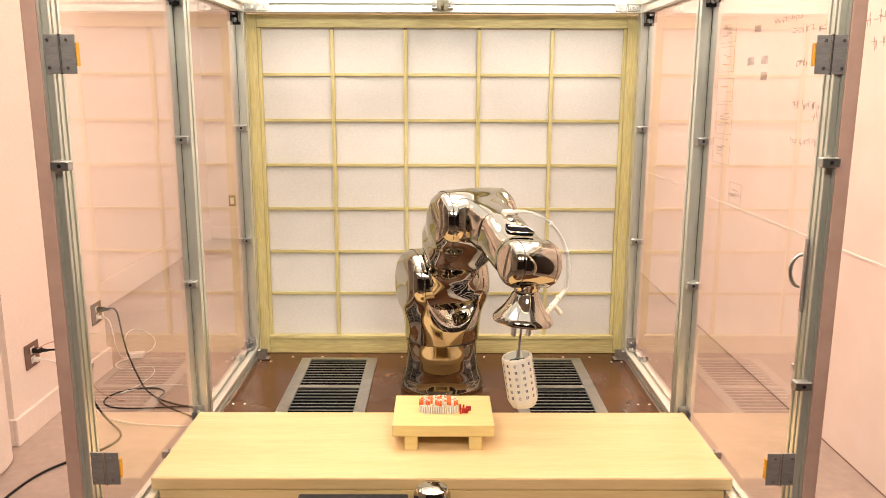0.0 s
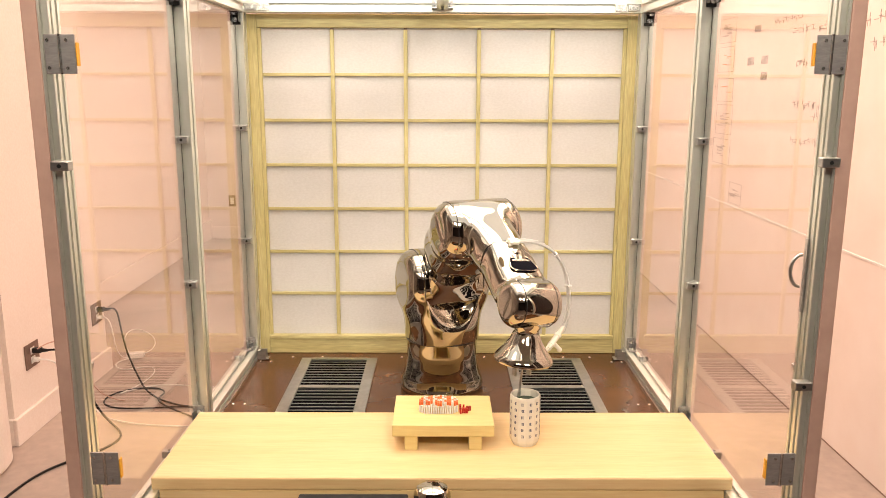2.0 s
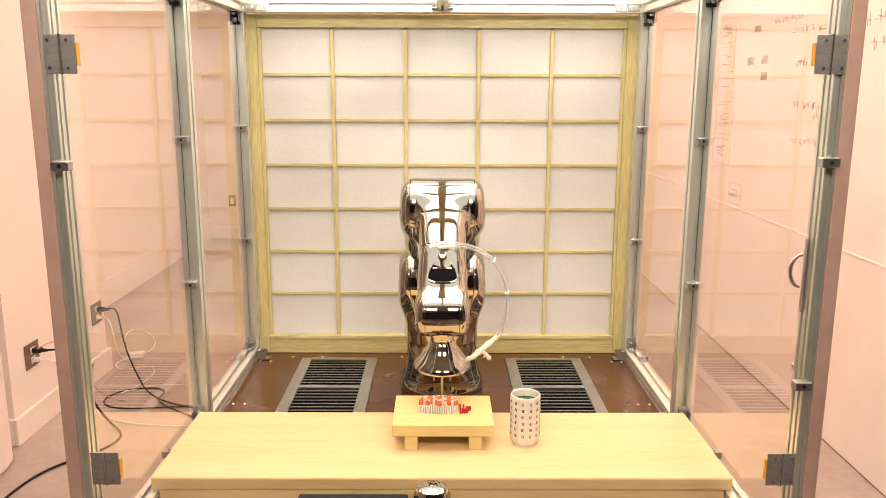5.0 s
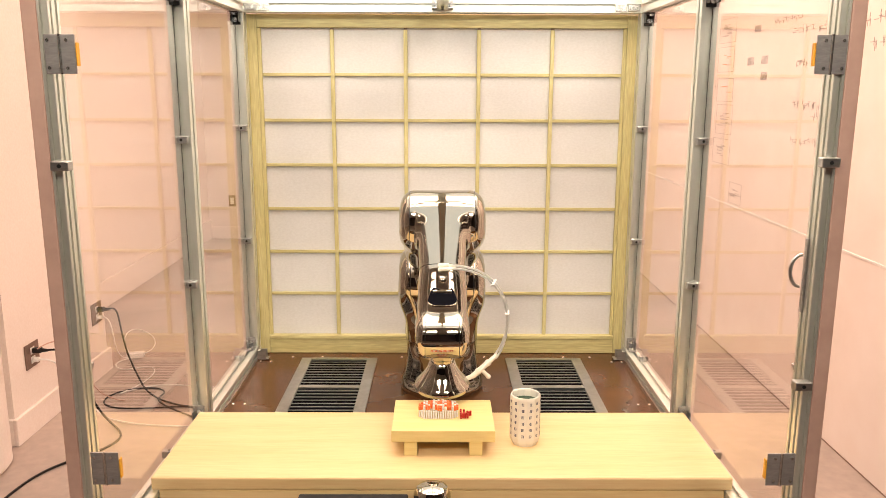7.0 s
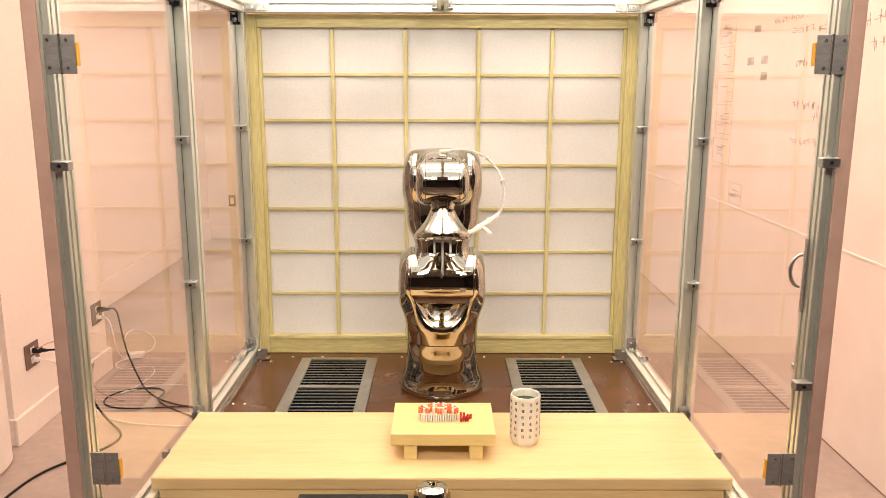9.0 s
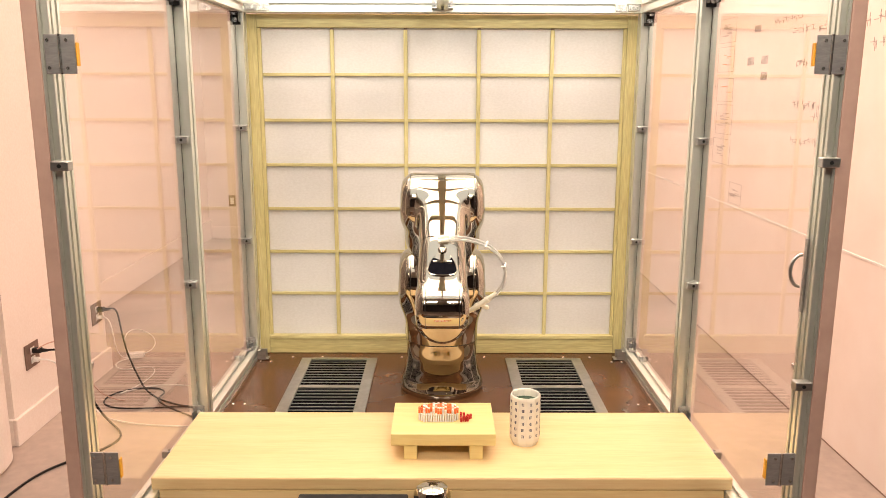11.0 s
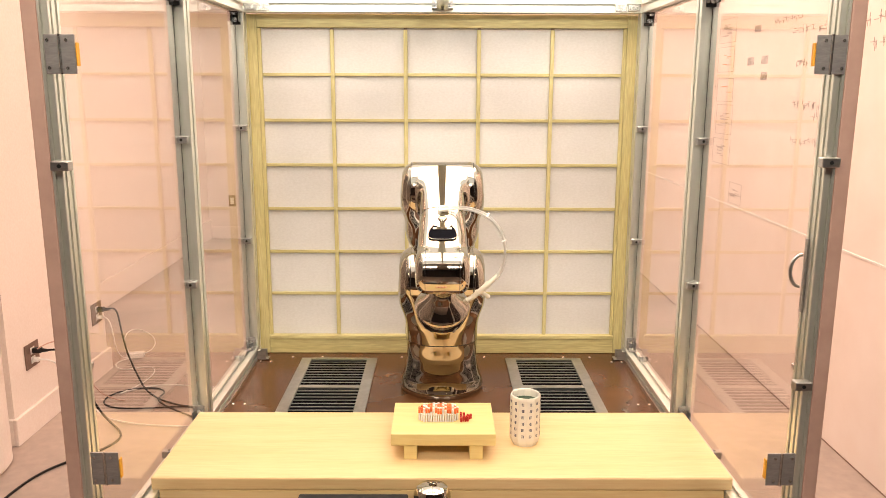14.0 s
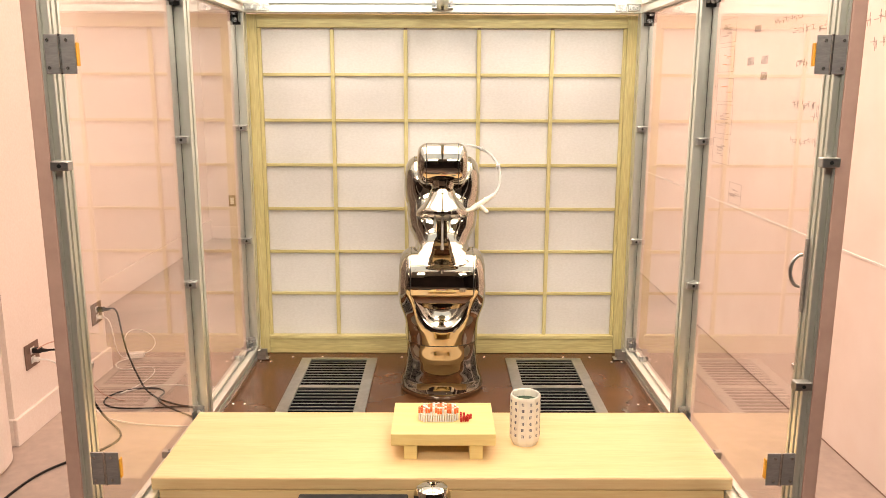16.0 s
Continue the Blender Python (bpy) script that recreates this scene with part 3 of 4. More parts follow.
def skin(field, centre, stretch, far=0.45, below=None, above=None):
    """The outer surface of a field, met by rays from a centre, cut level at its ends."""
    bm = bmesh.new()
    bmesh.ops.create_icosphere(bm, subdivisions=7, radius=1.0)
    d = np.array([v.co[:] for v in bm.verts]) * np.array(stretch)
    d /= np.linalg.norm(d, axis=1)[:, None]
    c = np.array(centre)
    steps = np.linspace(far, 0.0, 220)
    hi, lo = np.full(len(d), far), np.zeros(len(d))
    found = np.zeros(len(d), bool)
    for s0, s1 in zip(steps, steps[1:]):
        hit = ~found & (field(c + d * s1) < 0)
        hi[hit], lo[hit] = s0, s1
        found |= hit
    for _ in range(18):
        mid = (hi + lo) / 2
        inside = field(c + d * mid[:, None]) < 0
        lo, hi = np.where(inside, mid, lo), np.where(inside, hi, mid)
    for v, q in zip(bm.verts, c + d * hi[:, None]):
        v.co = q
    for z, up in ((below, -1), (above, 1)):
        if z is not None:
            g = bmesh.ops.bisect_plane(bm, geom=bm.verts[:] + bm.edges[:] + bm.faces[:], plane_co=(0, 0, z), plane_no=(0, 0, up), clear_outer=True)
            bmesh.ops.edgeloop_fill(bm, edges=[e for e in g["geom_cut"] if isinstance(e, bmesh.types.BMEdge)])
    return bm


def joint_rings(parent, half, r, z):
    """Fine dark joint lines on both sides of a drum."""
    for s in (-1, 1):
        b = bmesh.new()
        cyl(b, (s * half - 0.0005, 0, z), (s * half + 0.0005, 0, z), r, n=72)
        part("seam_ring", b, SEAM, parent, "dark joint line", soft=True)


RS, RE, RW = 0.088, 0.0705, 0.0503
TORSO_ROWS = [(0.125, 0.0945, 0.0945, 0, 2.4), (0.1456, 0.0955, 0.0955, 0, 2.4), (0.18, 0.0975, 0.0955, 0, 2.5), (0.22, 0.1030, 0.0920, 0, 2.7), (0.26, 0.1065, 0.0870, 0, 3.0), (0.30, 0.1060, 0.0800, 0, 3.2), (0.33, 0.0950, 0.0650, 0, 3.2)]
UPPER_ROWS = [(0.0, 0.0740, 0.0780, 0, 3.0), (0.060, 0.0715, 0.0680, 0.000, 3.0), (0.090, 0.0695, 0.0625, 0.003, 3.0), (0.115, 0.0760, 0.0630, 0.004, 3.0), (0.145, 0.0900, 0.0660, 0.004, 3.0), (0.175, 0.0945, 0.0680, 0.006, 3.2), (0.225, 0.0950, 0.0680, 0.003, 3.2), (0.275, 0.0930, 0.0650, 0, 3.0)]
SHELL_ROWS = [(0.0, 0.0590, 0.0480, 0.0195, 3.4), (0.050, 0.0575, 0.0490, 0.0185, 3.4), (0.105, 0.0548, 0.0505, 0.0155, 3.2), (0.145, 0.0530, 0.0505, 0.0130, 3.0), (0.165, 0.0530, 0.0500, 0.0120, 3.0)]
SLEEVE_ROWS = [(0.125, 0.0530, 0.0505, 0.0130, 3.0), (0.1455, 0.0530, 0.0505, 0.0130, 3.0), (0.18, 0.0545, 0.0490, 0.0090, 3.0), (0.22, 0.0560, 0.0470, 0.003, 3.1), (0.255, 0.0565, 0.0460, 0.0, 3.2), (0.290, 0.0550, 0.0440, 0.0, 3.2)]


def torso_field(p):
    body = blend(field_loft(p, TORSO_ROWS), field_drum(p, ZS, RS - 0.0006, 0.1115, 0.036), 0.032)
    bowl = (np.sqrt((p[:, 0] / 0.0775) ** 2 + ((p[:, 1] + 0.108) / 0.066) ** 2 + ((p[:, 2] - 0.290) / 0.096) ** 2) - 1) * 0.072
    return carve(body, bowl, 0.018)


def upper_field(p):
    ends = np.minimum(field_drum(p, 0, RS - 0.0010, 0.0770, 0.020), field_drum(p, L2, RE - 0.0006, 0.0995, 0.036))
    return blend(field_loft(p, UPPER_ROWS), ends, 0.030)


def shell_field(p):
    return blend(field_loft(p, SHELL_ROWS), field_drum(p, 0, RE - 0.0010, 0.0720, 0.016), 0.032)


def sleeve_field(p):
    return blend(field_loft(p, SLEEVE_ROWS), field_drum(p, L3, RW - 0.0005, 0.0590, 0.024), 0.012)


def robot():
    t = thing("robot_arm", "mirror-finished dark chrome six-axis robot arm", "robot")
    base = bmesh.new()
    loft(base, dense([(0.0, 0.1060, 0.1060, 0, 2), (0.005, 0.1105, 0.1095, 0, 2), (0.014, 0.1125, 0.1105, 0, 2.1), (0.026, 0.1100, 0.1055, 0, 2.2), (0.046, 0.1025, 0.1005, 0, 2.4), (0.076, 0.0955, 0.0990, 0, 2.6),
                      (0.10, 0.0935, 0.0980, 0, 2.6), (0.1435, 0.0957, 0.0957, 0, 2.4)]), 72)
    part("base", base, CHROME, t, "flared chrome pedestal", soft=True)
    ringb = bmesh.new()
    loft(ringb, [(0.1436, 0.095, 0.095, 0, 2.4), (0.1455, 0.095, 0.095, 0, 2.4)])
    part("seam_ring", ringb, SEAM, t, "dark joint line", soft=True)
    tor = part("torso", skin(torso_field, (0, 0.01, 0.25), (1.0, 0.8, 1.1), below=0.1456), CHROME, t, "turning chrome torso with a bowl-shaped front recess", soft=True)
    joint_rings(tor, 0.0808, RS + 0.0003, ZS)
    # upper arm, origin on the shoulder axis, along z
    up = part("upper_arm", skin(upper_field, (0, 0.004, 0.14), (0.55, 0.4, 1.0)), CHROME, t, "hourglass chrome upper arm", soft=True)
    drum = bmesh.new()
    barrel(drum, 0.0804, RS, 0.0008, n=96)
    part("shoulder_drum", drum, CHROME, up, soft=True)
    # forearm, origin on the elbow axis, along z, its top side towards +y
    fore = part("forearm", skin(shell_field, (0, 0.004, 0.03), (0.8, 0.6, 1.0), above=0.1436), CHROME, t, "tapered chrome forearm", soft=True)
    joint_rings(fore, 0.0758, RE - 0.0016, 0)
    drum = bmesh.new()
    lathe(drum, [(RE - 0.0030, -0.0754), (RE - 0.0020, -0.0750), (RE - 0.0006, -0.0695), (RE, -0.0625), (RE, 0.0625), (RE - 0.0006, 0.0695), (RE - 0.0020, 0.0750), (RE - 0.0030, 0.0754)], 96, Matrix.Rotation(math.pi / 2, 4, "Y"))
    part("elbow_drum", drum, CHROME, fore, soft=True)
    sm = bmesh.new()
    loft(sm, [(0.1436, 0.0515, 0.0492, 0.013, 3.0), (0.1454, 0.0515, 0.0492, 0.013, 3.0)])
    part("seam_ring", sm, SEAM, fore, soft=True)
    sleeve = part("forearm_sleeve", skin(sleeve_field, (0, 0.0, 0.235), (0.6, 0.5, 1.0), below=0.1455), CHROME, t, "turning chrome forearm sleeve", soft=True)
    joint_rings(sleeve, 0.0376, RW + 0.0002, L3)
    # black plug as the shade in the sleeve's top service opening, its rim, and a cap added for a highlight
    op = bmesh.new()
    outline = []
    for i in range(40):
        a = 2 * math.pi * i / 40
        u = math.copysign(abs(math.cos(a)) ** 0.7, math.cos(a))
        v = math.copysign(abs(math.sin(a)) ** 0.7, math.sin(a))
        outline.append((u * (0.020 + 0.019 * (v + 1) / 2), v * 0.0265 + 0.2135))
    top = [0.0545 - 0.0042 * smooth([(0.185, 0.0), (0.240, 1.0)], z) - 1.0 * x * x for x, z in outline]
    rings(op, [[(x, 0.040, z) for x, z in outline], [(x, y + 0.0004, z) for (x, z), y in zip(outline, top)]])
    part("opening", op, PIT_SHADE, sleeve, "black plug painted as the shade in the service opening")
    rim = bmesh.new()
    path = [(x, y, z) for (x, z), y in zip(outline, top)]
    for p, q in zip(path, path[1:] + path[:1]):
        cyl(rim, p, q, 0.0013, n=8)
    part("opening_rim", rim, CHROME, sleeve, soft=True)
    # Chrome cap added to catch a white highlight strip across the black plug.
    ic = bmesh.new()
    cyl(ic, (-0.021, 0.0485, 0.206), (0.021, 0.0485, 0.206), 0.0058, n=24)
    part("highlight_cap", ic, CHROME, sleeve, soft=True)
    dome = bmesh.new()
    ball(dome, (0, 0.0570, 0.178), 0.0105, (1, 0.55, 1))
    part("dome_screw", dome, CHROME, sleeve, soft=True)
    for dz in (0.150, 0.160):
        f = bmesh.new()
        cyl(f, (-0.006, 0.0570, dz), (-0.006, 0.070, dz), 0.0045, n=12)
        cyl(f, (-0.006, 0.067, dz), (0.014, 0.069, dz), 0.0045, n=12)
        part("tube_fitting", f, NYLON, sleeve, "cream push-in tube fitting", soft=True)
    # wrist block, origin on the wrist axis, tool along z
    wr = bmesh.new()
    barrel(wr, 0.0372, RW, 0.001, n=72)
    wrist = part("wrist", wr, CHROME, t, "chrome wrist drum", soft=True)
    neck = bmesh.new()
    lathe(neck, [(0.031, 0.020), (0.030, 0.048), (0.026, 0.053), (0.0255, 0.060)], 36)
    part("wrist_neck", neck, CHROME, wrist, soft=True)
    bell = bmesh.new()
    lathe(bell, [(0.0262, 0.0602), (0.0292, 0.064), (0.0325, 0.074), (0.0395, 0.086), (0.0480, 0.098), (0.0568, 0.108), (0.0618, 0.1145), (0.0635, 0.120), (0.0618, 0.1245), (0.0570, 0.1255),
                 (0.0560, 0.1215), (0.005, 0.1210)], 64)
    part("bell_cover", bell, CHROME, wrist, "flared chrome bell cover", soft=True)
    plate = bmesh.new()
    lathe(plate, [(0.0545, 0.1216), (0.0545, 0.1232), (0.003, 0.1234)], 40)
    part("end_plate", plate, SATIN, wrist, "bright satin end plate")
    for k in range(6):
        a = math.pi * (k / 3 + 0.17)
        part("screw_head", cyl(bmesh.new(), (0.043 * math.cos(a), 0.043 * math.sin(a), 0.1234), (0.043 * math.cos(a), 0.043 * math.sin(a), 0.1268), 0.0068, n=14), BOLT, wrist)
    gr = bmesh.new()
    for s in (-1, 1):
        box(gr, s * 0.0180 - 0.0024, s * 0.0180 + 0.0024, -0.007, 0.007, 0.1236, 0.1560, 0.0008)
    box(gr, -0.0155, 0.0155, -0.007, 0.007, 0.1280, 0.1315, 0.0008)
    part("gripper_fork", gr, STEEL, wrist, "small steel gripper fork")
    pr = bmesh.new()
    cyl(pr, (0, 0, 0.1236), (0, 0, 0.192), 0.0026, n=12)
    cyl(pr, (0, 0, 0.192), (0, 0, 0.205), 0.0036, n=12)
    part("probe", pr, STEEL, wrist, "thin steel probe", soft=True)
    ft = bmesh.new()
    cyl(ft, (0.050, -0.008, 0.112), (0.072, -0.016, 0.106), 0.0054, n=14)
    cyl(ft, (0.070, -0.015, 0.106), (0.104, -0.034, 0.083), 0.0064, n=16)
    cyl(ft, (0.080, -0.021, 0.0995), (0.084, -0.023, 0.0968), 0.0080, n=16)
    cyl(ft, (0.088, -0.025, 0.094), (0.104, -0.022, 0.109), 0.0046, n=12)
    ball(ft, (0.1055, -0.022, 0.111), 0.0058, n=12)
    cyl(ft, (0.102, -0.033, 0.0845), (0.108, -0.036, 0.0805), 0.0078, n=16)
    cyl(ft, (0.108, -0.036, 0.0805), (0.126, -0.046, 0.068), 0.0056, n=14)
    part("tube_fitting", ft, NYLON, wrist, "cream branched tube fitting", soft=True)
    segs = []
    sg = bmesh.new()
    for s in (-1, 1):
        cyl(sg, (0, s * 0.0037, -0.0125), (0, s * 0.0037, 0.0125), 0.0026, n=10)
    for k in range(NSEG):
        if k == 0:
            segs.append(part("tube_piece", sg, TUBE, t, "milky translucent air tube", soft=True))
        else:
            segs.append(again(segs[0], Matrix(), t))
    for k in (6, 11):
        band = bmesh.new()
        box(band, -0.0050, 0.0050, -0.0095, 0.0095, -0.0022, 0.0022, 0.001)
        part("tie", band, WHITEP, segs[k], "white cable tie")
    return t, tor, up, fore, sleeve, wrist, segs


NSEG = 18
ROBOT, TORSO, UPPER, FORE, SLEEVE, WRIST, SEGS = robot()


# ---------------------------------------------------------------- sockets, cables and notes
def outlet(y, z):
    t = thing("wall_outlet", "brown metal wall outlet plate with plugged leads", "outlet", "wall outlets", at=pose(-1.88, y, z))
    part("plate", B(0, 0.006, -0.06, 0.06, -0.057, 0.057, 0.002), OUTLET, t, "brown metal cover plate")
    part("socket", B(0.0062, 0.009, -0.018, 0.018, 0.006, 0.038, 0.002), WHITEP, t)
    part("socket", B(0.0062, 0.009, -0.018, 0.018, -0.038, -0.006, 0.002), WHITEP, t)
    b = bmesh.new()
    box(b, 0.0092, 0.05, -0.014, 0.014, 0.010, 0.034, 0.005)
    cyl(b, (0.05, 0, 0.022), (0.078, 0, 0.022), 0.010, 0.006, n=12)
    part("plug", b, BLACK, t, "black power plug", soft=True)
    part("plug", B(0.0092, 0.034, -0.012, 0.012, -0.032, -0.012, 0.004), WHITEP, t, "white plug")
    return t


outlet(1.40, -0.405)
outlet(2.08, -0.405)
F = FLOOR


def cables():
    a = thing("power_cable", "black power cable looping across the concrete floor", "cable", "floor cables")
    cable("cord", [(-1.81, 2.08, -0.383), (-1.76, 2.06, -0.36), (-1.71, 1.97, -0.40), (-1.68, 1.95, -0.58), (-1.62, 1.93, -0.70), (-1.52, 1.78, F + 0.012), (-1.36, 1.66, F + 0.008), (-1.21, 1.60, F + 0.008), (-0.95, 1.62, F + 0.008), (-0.6, 1.75, F + 0.008)], 0.0048, BLACK, a)
    a2 = thing("power_cable", "loop of black power cable on the concrete floor", "cable", "floor cables")
    cable("cord", [(-0.7, 1.5, F + 0.007), (-1.05, 1.58, F + 0.007), (-1.25, 1.64, F + 0.007), (-1.40, 1.61, F + 0.007), (-1.57, 1.59, F + 0.007), (-1.70, 1.64, F + 0.007), (-1.72, 1.78, F + 0.007), (-1.60, 1.88, F + 0.007), (-1.46, 1.87, F + 0.007),
                   (-1.42, 1.78, F + 0.007), (-1.48, 1.70, F + 0.007), (-1.20, 1.50, F + 0.007), (-0.9, 1.3, F + 0.007)], 0.0043, BLACK, a2)
    b = thing("power_cable", "thin black power cable lying on the concrete floor", "cable", "floor cables")
    cable("cord", [(-1.81, 1.40, -0.383), (-1.75, 1.40, -0.375), (-1.70, 1.44, -0.40), (-1.69, 1.46, -0.52), (-1.66, 1.50, -0.70), (-1.55, 1.42, F + 0.006), (-1.42, 1.28, F + 0.006), (-1.50, 1.12, F + 0.006), (-1.60, 1.02, F + 0.006), (-1.65, 0.93, F + 0.006), (-1.68, 0.80, F + 0.006), (-1.69, 0.55, F + 0.006)], 0.0052, BLACK, b)
    c = thing("white_lead", "thin white leads tangled on the concrete floor", "cable", "floor cables")
    cable("cord", [(-1.845, 2.08, -0.427), (-1.80, 2.06, -0.42), (-1.77, 2.02, -0.50), (-1.79, 2.10, -0.68), (-1.80, 2.36, F + 0.006), (-1.98, 2.6, F + 0.006), (-2.07, 2.98, F + 0.006), (-1.84, 2.80, F + 0.006), (-1.72, 2.5, F + 0.006), (-1.80, 2.34, F + 0.006), (-1.90, 2.26, F + 0.006),
                   (-1.78, 2.10, F + 0.006), (-1.66, 2.24, F + 0.006), (-1.57, 2.10, F + 0.006), (-1.62, 1.84, F + 0.006), (-1.70, 1.76, F + 0.006), (-1.55, 1.92, F + 0.006), (-1.40, 1.93, F + 0.006), (-1.07, 1.85, F + 0.006), (-0.6, 1.9, F + 0.006)], 0.0034, WHITEP, c)
    d = thing("white_lead", "thin white lead trailing from a wall outlet", "cable", "floor cables")
    cable("cord", [(-1.845, 1.40, -0.427), (-1.80, 1.42, -0.43), (-1.76, 1.47, -0.50), (-1.74, 1.52, -0.64), (-1.70, 1.58, F + 0.01), (-1.62, 1.50, F + 0.005), (-1.50, 1.43, F + 0.005), (-1.24, 1.385, F + 0.005), (-0.8, 1.40, F + 0.005)], 0.004, WHITEP, d)
    d2 = thing("white_lead", "thin grey lead beside a wall outlet", "cable", "floor cables")
    cable("cord", [(-1.84, 1.38, -0.37), (-1.80, 1.40, -0.345), (-1.78, 1.47, -0.355), (-1.77, 1.56, -0.42), (-1.76, 1.66, -0.60), (-1.74, 1.74, F + 0.006), (-1.60, 1.70, F + 0.005)], 0.003, MAUVE, d2)
    e = thing("power_adapter", "small white power adapter on the floor", "adapter", at=pose(-1.80, 2.37, F, 0, 0, 15))
    part("case", B(-0.05, 0.05, -0.025, 0.025, 0.0, 0.03, 0.005), WHITEP, e)
    w = thing("wall_outlet", "brown metal outlet plate low on the rear wall", "outlet", "wall outlets", at=pose(-2.18, 6.1, -0.36))
    part("plate", B(-0.036, 0.036, -0.006, 0, -0.058, 0.058, 0.002), OUTLET, w)
    part("socket", B(-0.017, 0.017, -0.0085, -0.0062, -0.034, 0.034, 0.002), WHITEP, w)


cables()


def wall_notes():
    rnd = random.Random(21)
    X = 1.7385

    def strokes(name, label, y0, z0, count, step, size, rows=1, mat=PEN):
        t = thing(name, label, "handwriting", "wall notes")
        bm = bmesh.new()
        for r in range(rows):
            for k in range(count):
                y, z = y0 - k * step, z0 - r * size * 1.7
                for _ in range(4):
                    dy, dz = rnd.uniform(-0.35, 0.35) * step, rnd.uniform(-0.4, 0.4) * size
                    if rnd.random() < 0.5:
                        box(bm, X, X + 0.0012, y + dy - step * 0.28, y + dy + step * 0.28, z + dz, z + dz + 0.0026)
                    else:
                        box(bm, X, X + 0.0012, y + dy, y + dy + 0.0028, z + dz - size * 0.35, z + dz + size * 0.35)
        tagged(part("marks", bm, mat, t), kind="stuff")

    def sheet(y0, y1, z0, z1, inner):
        t = thing("sketch_panel", "small outlined sketch drawn on the board wall", "drawing", "wall notes")
        bm = bmesh.new()
        for a, b, c, d in ((y0, y1, z0, z0 + 0.0025), (y0, y1, z1, z1 + 0.0025), (y0, y0 + 0.003, z0, z1), (y1 - 0.003, y1, z0, z1)):
            box(bm, X, X + 0.0012, a, b, c, d)
        part("outline", bm, PEN, t)
        bm = bmesh.new()
        for _ in range(inner):
            y, z = y0 + (y1 - y0) * rnd.uniform(0.25, 0.75), z0 + (z1 - z0) * rnd.uniform(0.25, 0.75)
            box(bm, X, X + 0.0012, y - 0.02 - 0.03 * rnd.random(), y + 0.02 + 0.03 * rnd.random(), z, z + 0.004)
        tagged(part("sketch", bm, ORANGE if inner < 8 else PEN, t), kind="stuff")
    for y0, z0, n, st, sz in NOTES:
        strokes("handwriting_line", "short handwritten marker line on the board wall", y0, z0, n, st, sz)
    for y0, y1, z0, z1, k in SHEETS:
        sheet(y0, y1, z0, z1, k)
    for y0, y1, z0, z1 in PATCHES:
        t = thing("printed_photo", "small dark printed photo stuck on the board wall", "photo", "wall notes")
        part("print", B(X, X + 0.0012, y0, y1, z0, z1), GREYPRINT, t)


NOTES = [(2.168, 1.146, 8, 0.044, 0.024), (1.926, 1.084, 6, 0.062, 0.036), (1.881, 0.926, 4, 0.033, 0.032), (1.87, 0.729, 6, 0.049, 0.037), (1.664, 0.678, 2, 0.044, 0.031),
         (1.865, 0.555, 6, 0.046, 0.034), (1.259, 1.081, 4, 0.06, 0.047), (1.206, 0.989, 3, 0.068, 0.047), (3.127, 1.112, 2, 0.042, 0.028), (3.063, 0.812, 2, 0.042, 0.035)]
SHEETS = [(2.726, 2.996, 0.902, 1.05, 5), (2.706, 2.976, 0.727, 0.862, 4), (2.688, 2.958, 0.53, 0.706, 12), (2.685, 2.978, 0.349, 0.5, 12), (2.457, 2.65, 0.135, 0.256, 10), (2.724, 2.992, 1.075, 1.216, 12)]
PATCHES = [(2.359, 2.446, 1.108, 1.144), (2.424, 2.514, 0.932, 0.975), (2.234, 2.317, 0.935, 0.977), (2.231, 2.314, 0.849, 0.891)]
wall_notes()


# ---------------------------------------------------------------- what moves
YAW = [(0, 22.2), (2.3, 22.5), (2.5, 22.0), (2.7, 18.2), (2.85, 13.8), (3.0, 8.2), (3.2, 3.2), (3.4, 0.4), (3.5, 0), (16, 0)]
LEAN = [(0, 44.6), (0.5, 47.4), (1.0, 49.8), (1.5, 51.0), (2.1, 51.0), (2.5, 45.6), (2.7, 37.2), (3.0, 20.4), (3.2, 6.4), (3.5, 0.0), (3.9, 1.0), (4.1, 6.4), (4.2, 11.4), (4.7, 30),
        (5.3, 41), (6.3, 43.0), (7.0, 45.2), (8.05, 45.4), (8.2, 38.2), (8.3, 25.4), (8.4, 14.4), (8.5, -6.0), (8.6, -32.0), (8.7, -30.0), (8.8, -20.8), (9.0, 0.0), (9.2, 2.4), (9.8, 12), (10.6, 28),
        (11.3, 35.8), (11.5, 37.8), (12.1, 41.5), (12.7, 41.8), (13.5, 31), (14.0, 23), (14.5, 15.2), (15.0, 9.2), (15.5, 0.0), (16.0, -25.0)]
REACH = [(0, -10.4), (0.5, -16), (1.0, -20.6), (1.5, -23.6), (2.1, -23.6), (2.5, -16.0), (2.7, -13.0), (2.85, -9.0), (3.0, -4.0), (3.2, 0.8), (3.5, 2.5), (3.9, -1.5), (4.1, -10.6), (4.2, -17.0), (4.7, -38), (5.3, -49),
         (6.3, -53.0), (7.0, -52.4), (8.05, -52.2), (8.2, -48), (8.3, -35.2), (8.4, -21.4), (8.5, 4.2), (8.6, 27.0), (8.7, 26), (8.8, 16.4), (9.0, 3.6), (9.2, 0.4), (9.8, -14), (10.6, -38),
         (11.3, -49.8), (11.5, -53.8), (12.1, -56.6), (12.7, -56.6), (13.5, -43.8), (14.0, -30.4), (14.5, -22.6), (15.0, -8.6), (15.5, 2.4), (16.0, 14.8)]
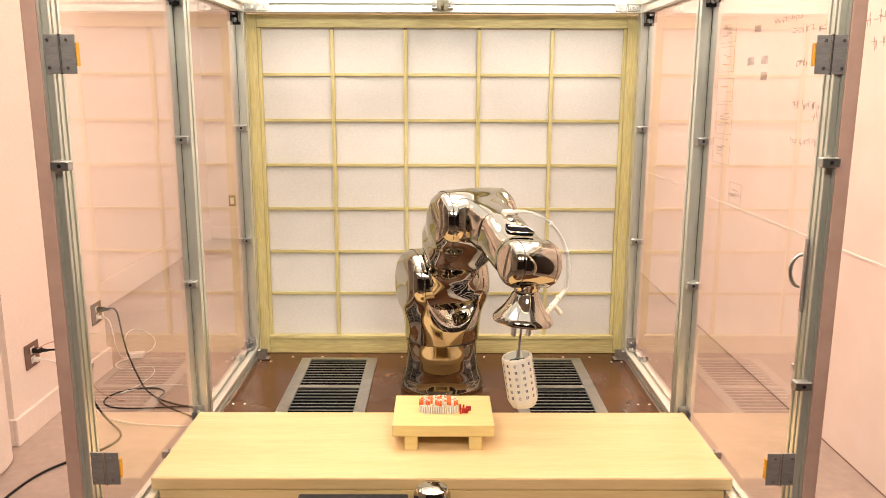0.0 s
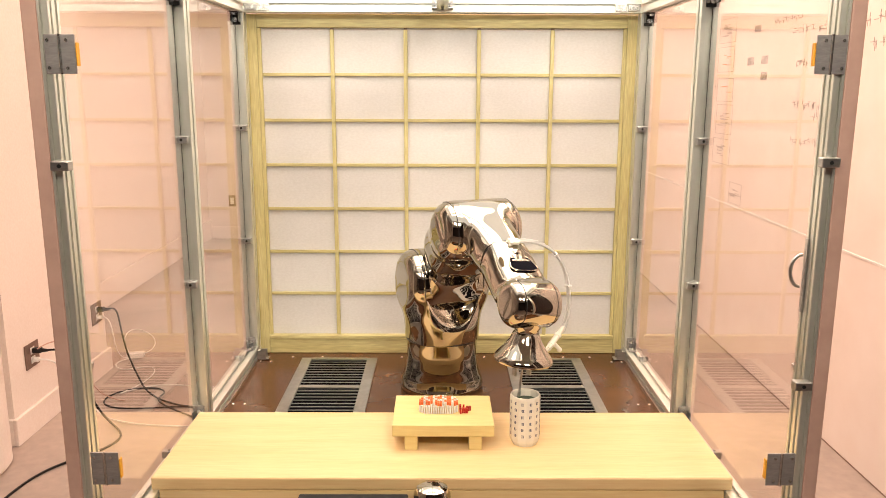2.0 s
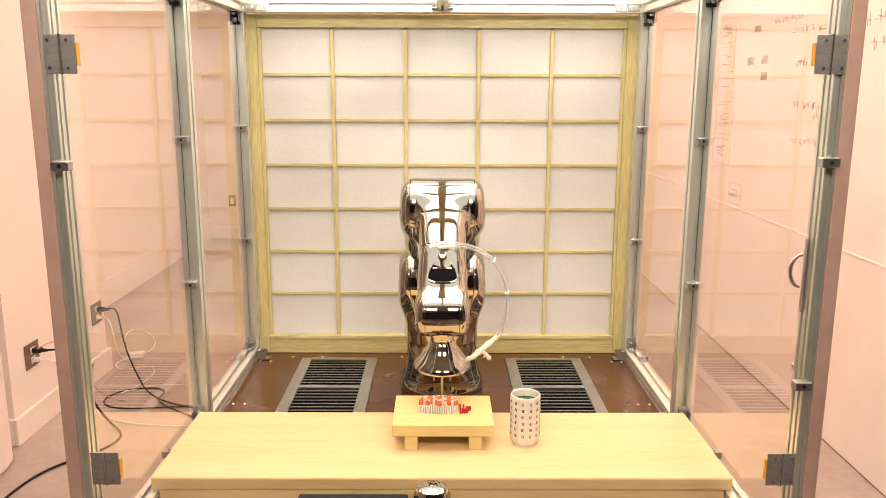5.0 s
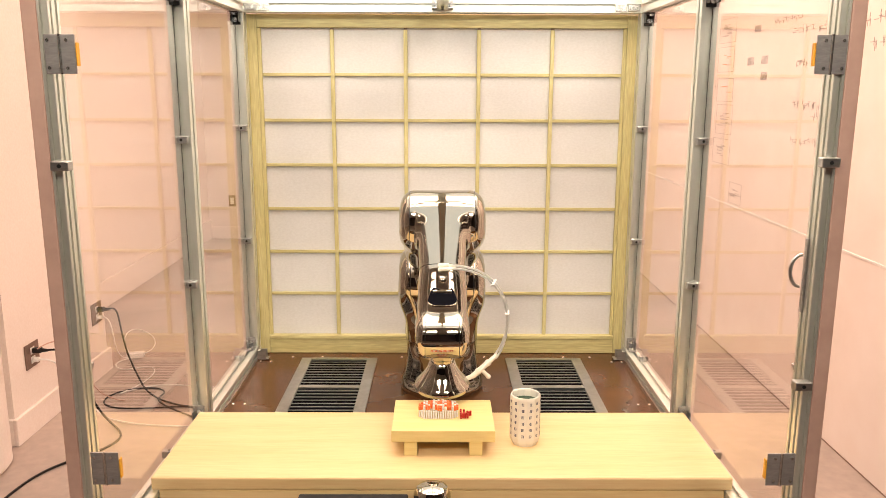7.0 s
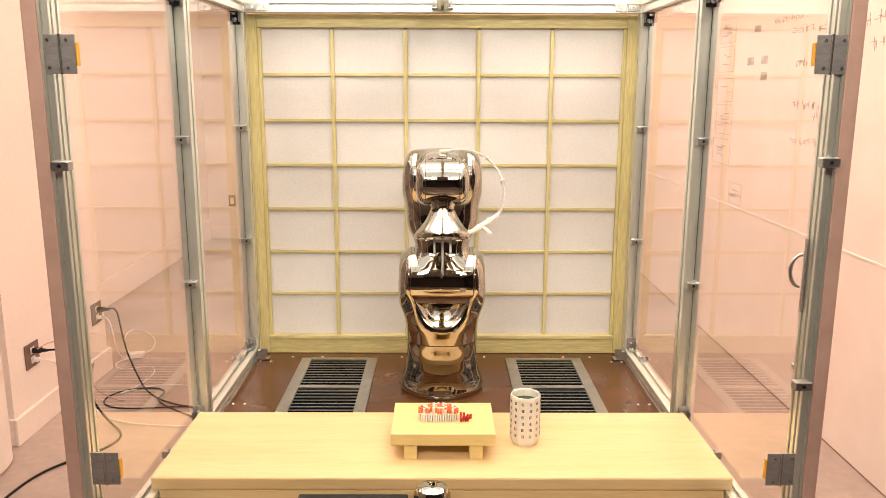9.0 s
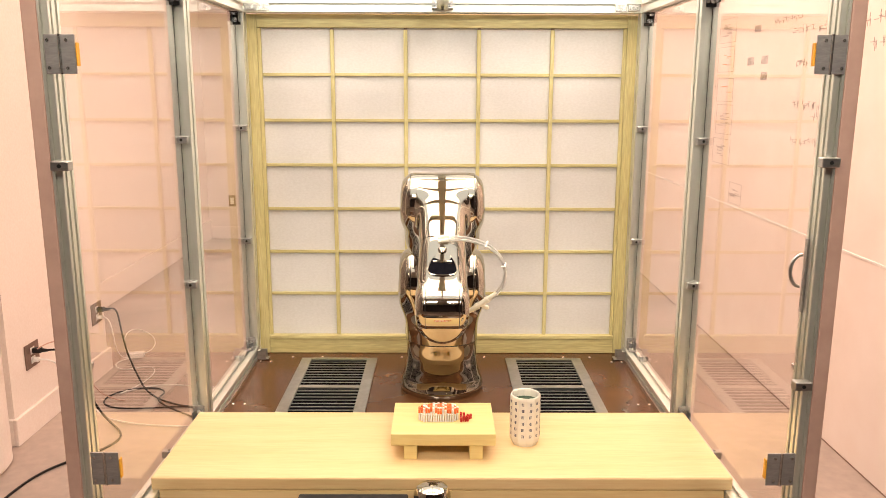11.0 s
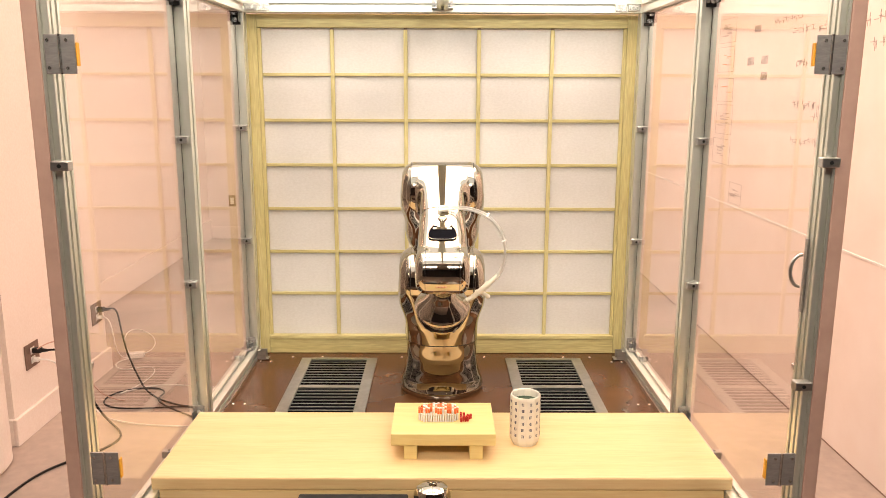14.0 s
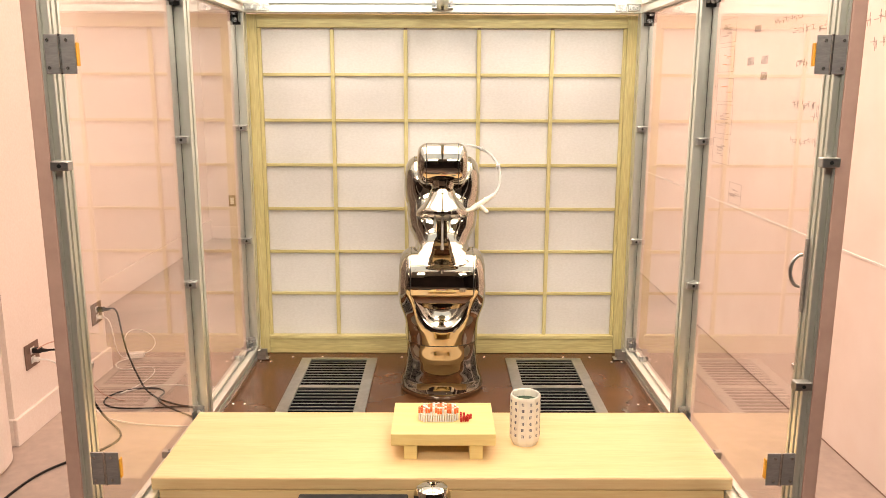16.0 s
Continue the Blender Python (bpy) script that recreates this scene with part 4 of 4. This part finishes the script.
TOOL = [(0, -90), (2.5, -90), (2.7, -84), (3.0, -80), (3.5, -76.5), (4.1, -76), (4.4, -84), (5.3, -93), (6.3, -96), (8.05, -96), (8.2, -80), (8.3, -72), (8.4, -70), (8.5, -65), (8.6, -46), (8.7, -47), (8.8, -57),
        (9.0, -75), (9.2, -76), (9.8, -90), (10.6, -130), (11.3, -163), (12.1, -173), (12.7, -173), (13.5, -146), (14.0, -125), (14.5, -112), (15.0, -95), (15.5, -78), (16.0, -76)]


ROLL = [(0, -6.5), (2.3, -6.5), (2.6, -4.5), (2.8, -2.5), (3.1, 0.0), (16, 0.0)]


def plane(a, z, yaw):
    """Distance a before the robot's axis and height z, as a point in the robot's space."""
    return Vector((a * math.sin(yaw), -a * math.cos(yaw), z))


def link_pose(p, aim, yaw):
    """A pose at p with z along aim in the arm's plane, x across it and y on its upper side."""
    side = Vector((math.cos(yaw), math.sin(yaw), 0))
    z = aim.normalized()
    y = z.cross(side)
    m = Matrix((side, y, z)).transposed().to_4x4()
    return Matrix.Translation(p) @ m


def arm(t):
    yaw, lean, reach, tool = (radians(smooth(j, t)) for j in (YAW, LEAN, REACH, TOOL))
    s = plane(0, ZS, yaw)
    e = plane(L2 * math.sin(lean), ZS + L2 * math.cos(lean), yaw)
    w = e + plane(L3 * math.cos(reach), L3 * math.sin(reach), yaw)
    tip = plane(math.cos(tool), math.sin(tool), yaw)
    fore = link_pose(e, w - e, yaw)
    turn = Matrix.Rotation(radians(smooth(ROLL, t)), 4, "Z")
    wrist = fore @ turn @ fore.inverted() @ link_pose(w, tip, yaw)
    return (pose(0, 0, 0, 0, 0, math.degrees(yaw)), link_pose(s, e - s, yaw), fore, fore @ turn, wrist)


def tube(fore, wrist):
    """Poses of the pieces of the air tube between forearm and bell."""
    a, b = fore @ Vector((0.012, 0.0695, 0.155)), wrist @ Vector((0.123, -0.0445, 0.070))
    d0 = (fore.to_3x3() @ Vector((1, 0.15, 0.05))).normalized()
    d1 = (wrist.to_3x3() @ Vector((0.60, -0.38, -0.66))).normalized()
    reach = max(0.135, (a - b).length * 0.62)
    c0, c1 = a + d0 * reach, b + d1 * reach * 0.5
    pts = []
    for k in range(201):
        s = k / 200
        pts.append(a * (1 - s) ** 3 + 3 * c0 * s * (1 - s) ** 2 + 3 * c1 * s * s * (1 - s) + b * s ** 3)
    acc = [0.0]
    for p, q in zip(pts, pts[1:]):
        acc.append(acc[-1] + (q - p).length)
    out = []
    for k in range(NSEG):
        want = acc[-1] * (k + 0.5) / NSEG
        i = min(199, max(1, next(j for j in range(201) if acc[j] >= want)))
        z = (pts[i + 1] - pts[i - 1]).normalized()
        x = (z.cross(fore.to_3x3() @ Vector((0, 0, 1)))).normalized()
        y = z.cross(x)
        out.append(Matrix.Translation(pts[i]) @ Matrix((x, y, z)).transposed().to_4x4())
    return out


def motions():
    times = [round(0.1 * k, 1) for k in range(161)]
    arms = [arm(t) for t in times]
    for ob, k in ((TORSO, 0), (UPPER, 1), (FORE, 2), (SLEEVE, 3), (WRIST, 4)):
        walk(ob, [(t, a[k]) for t, a in zip(times, arms)])
    tubes = [tube(a[3], a[4]) for a in arms]
    for k, ob in enumerate(SEGS):
        walk(ob, [(t, m[k]) for t, m in zip(times, tubes)])
    slide = [(0, 0.0), (6.35, 0.0), (6.6, -0.010), (7.0, -0.026), (7.4, -0.0395), (7.5, -0.042), (16, -0.042)]
    rows = [(t, pose(TRAY0[0], TRAY0[1] + smooth(slide, t), TRAY0[2])) for t in times]
    walk(TRAY, rows)
    walk(SUSHI, [(t, m @ pose(-0.010, -0.004, 0.0575)) for t, m in rows])
    # the cup hangs from the probe, then stands
    lift = [(0, 0.086), (0.5, 0.051), (1.0, 0.022), (1.5, 0.004), (1.8, 0.0), (16, 0.0)]
    tilt = [(0, -9.5), (0.5, -9.5), (1.0, -9), (1.5, -7), (1.8, -3.5), (2.05, 0), (16, 0)]
    cx = [(0, 0.173), (1.5, 0.170), (2.05, 0.176), (16, 0.176)]
    walk(CUP, [(t, pose(smooth(cx, t), -0.474, 0.060 + smooth(lift, t) + 0.0, 0, smooth(tilt, t), 0)) for t in times])


motions()
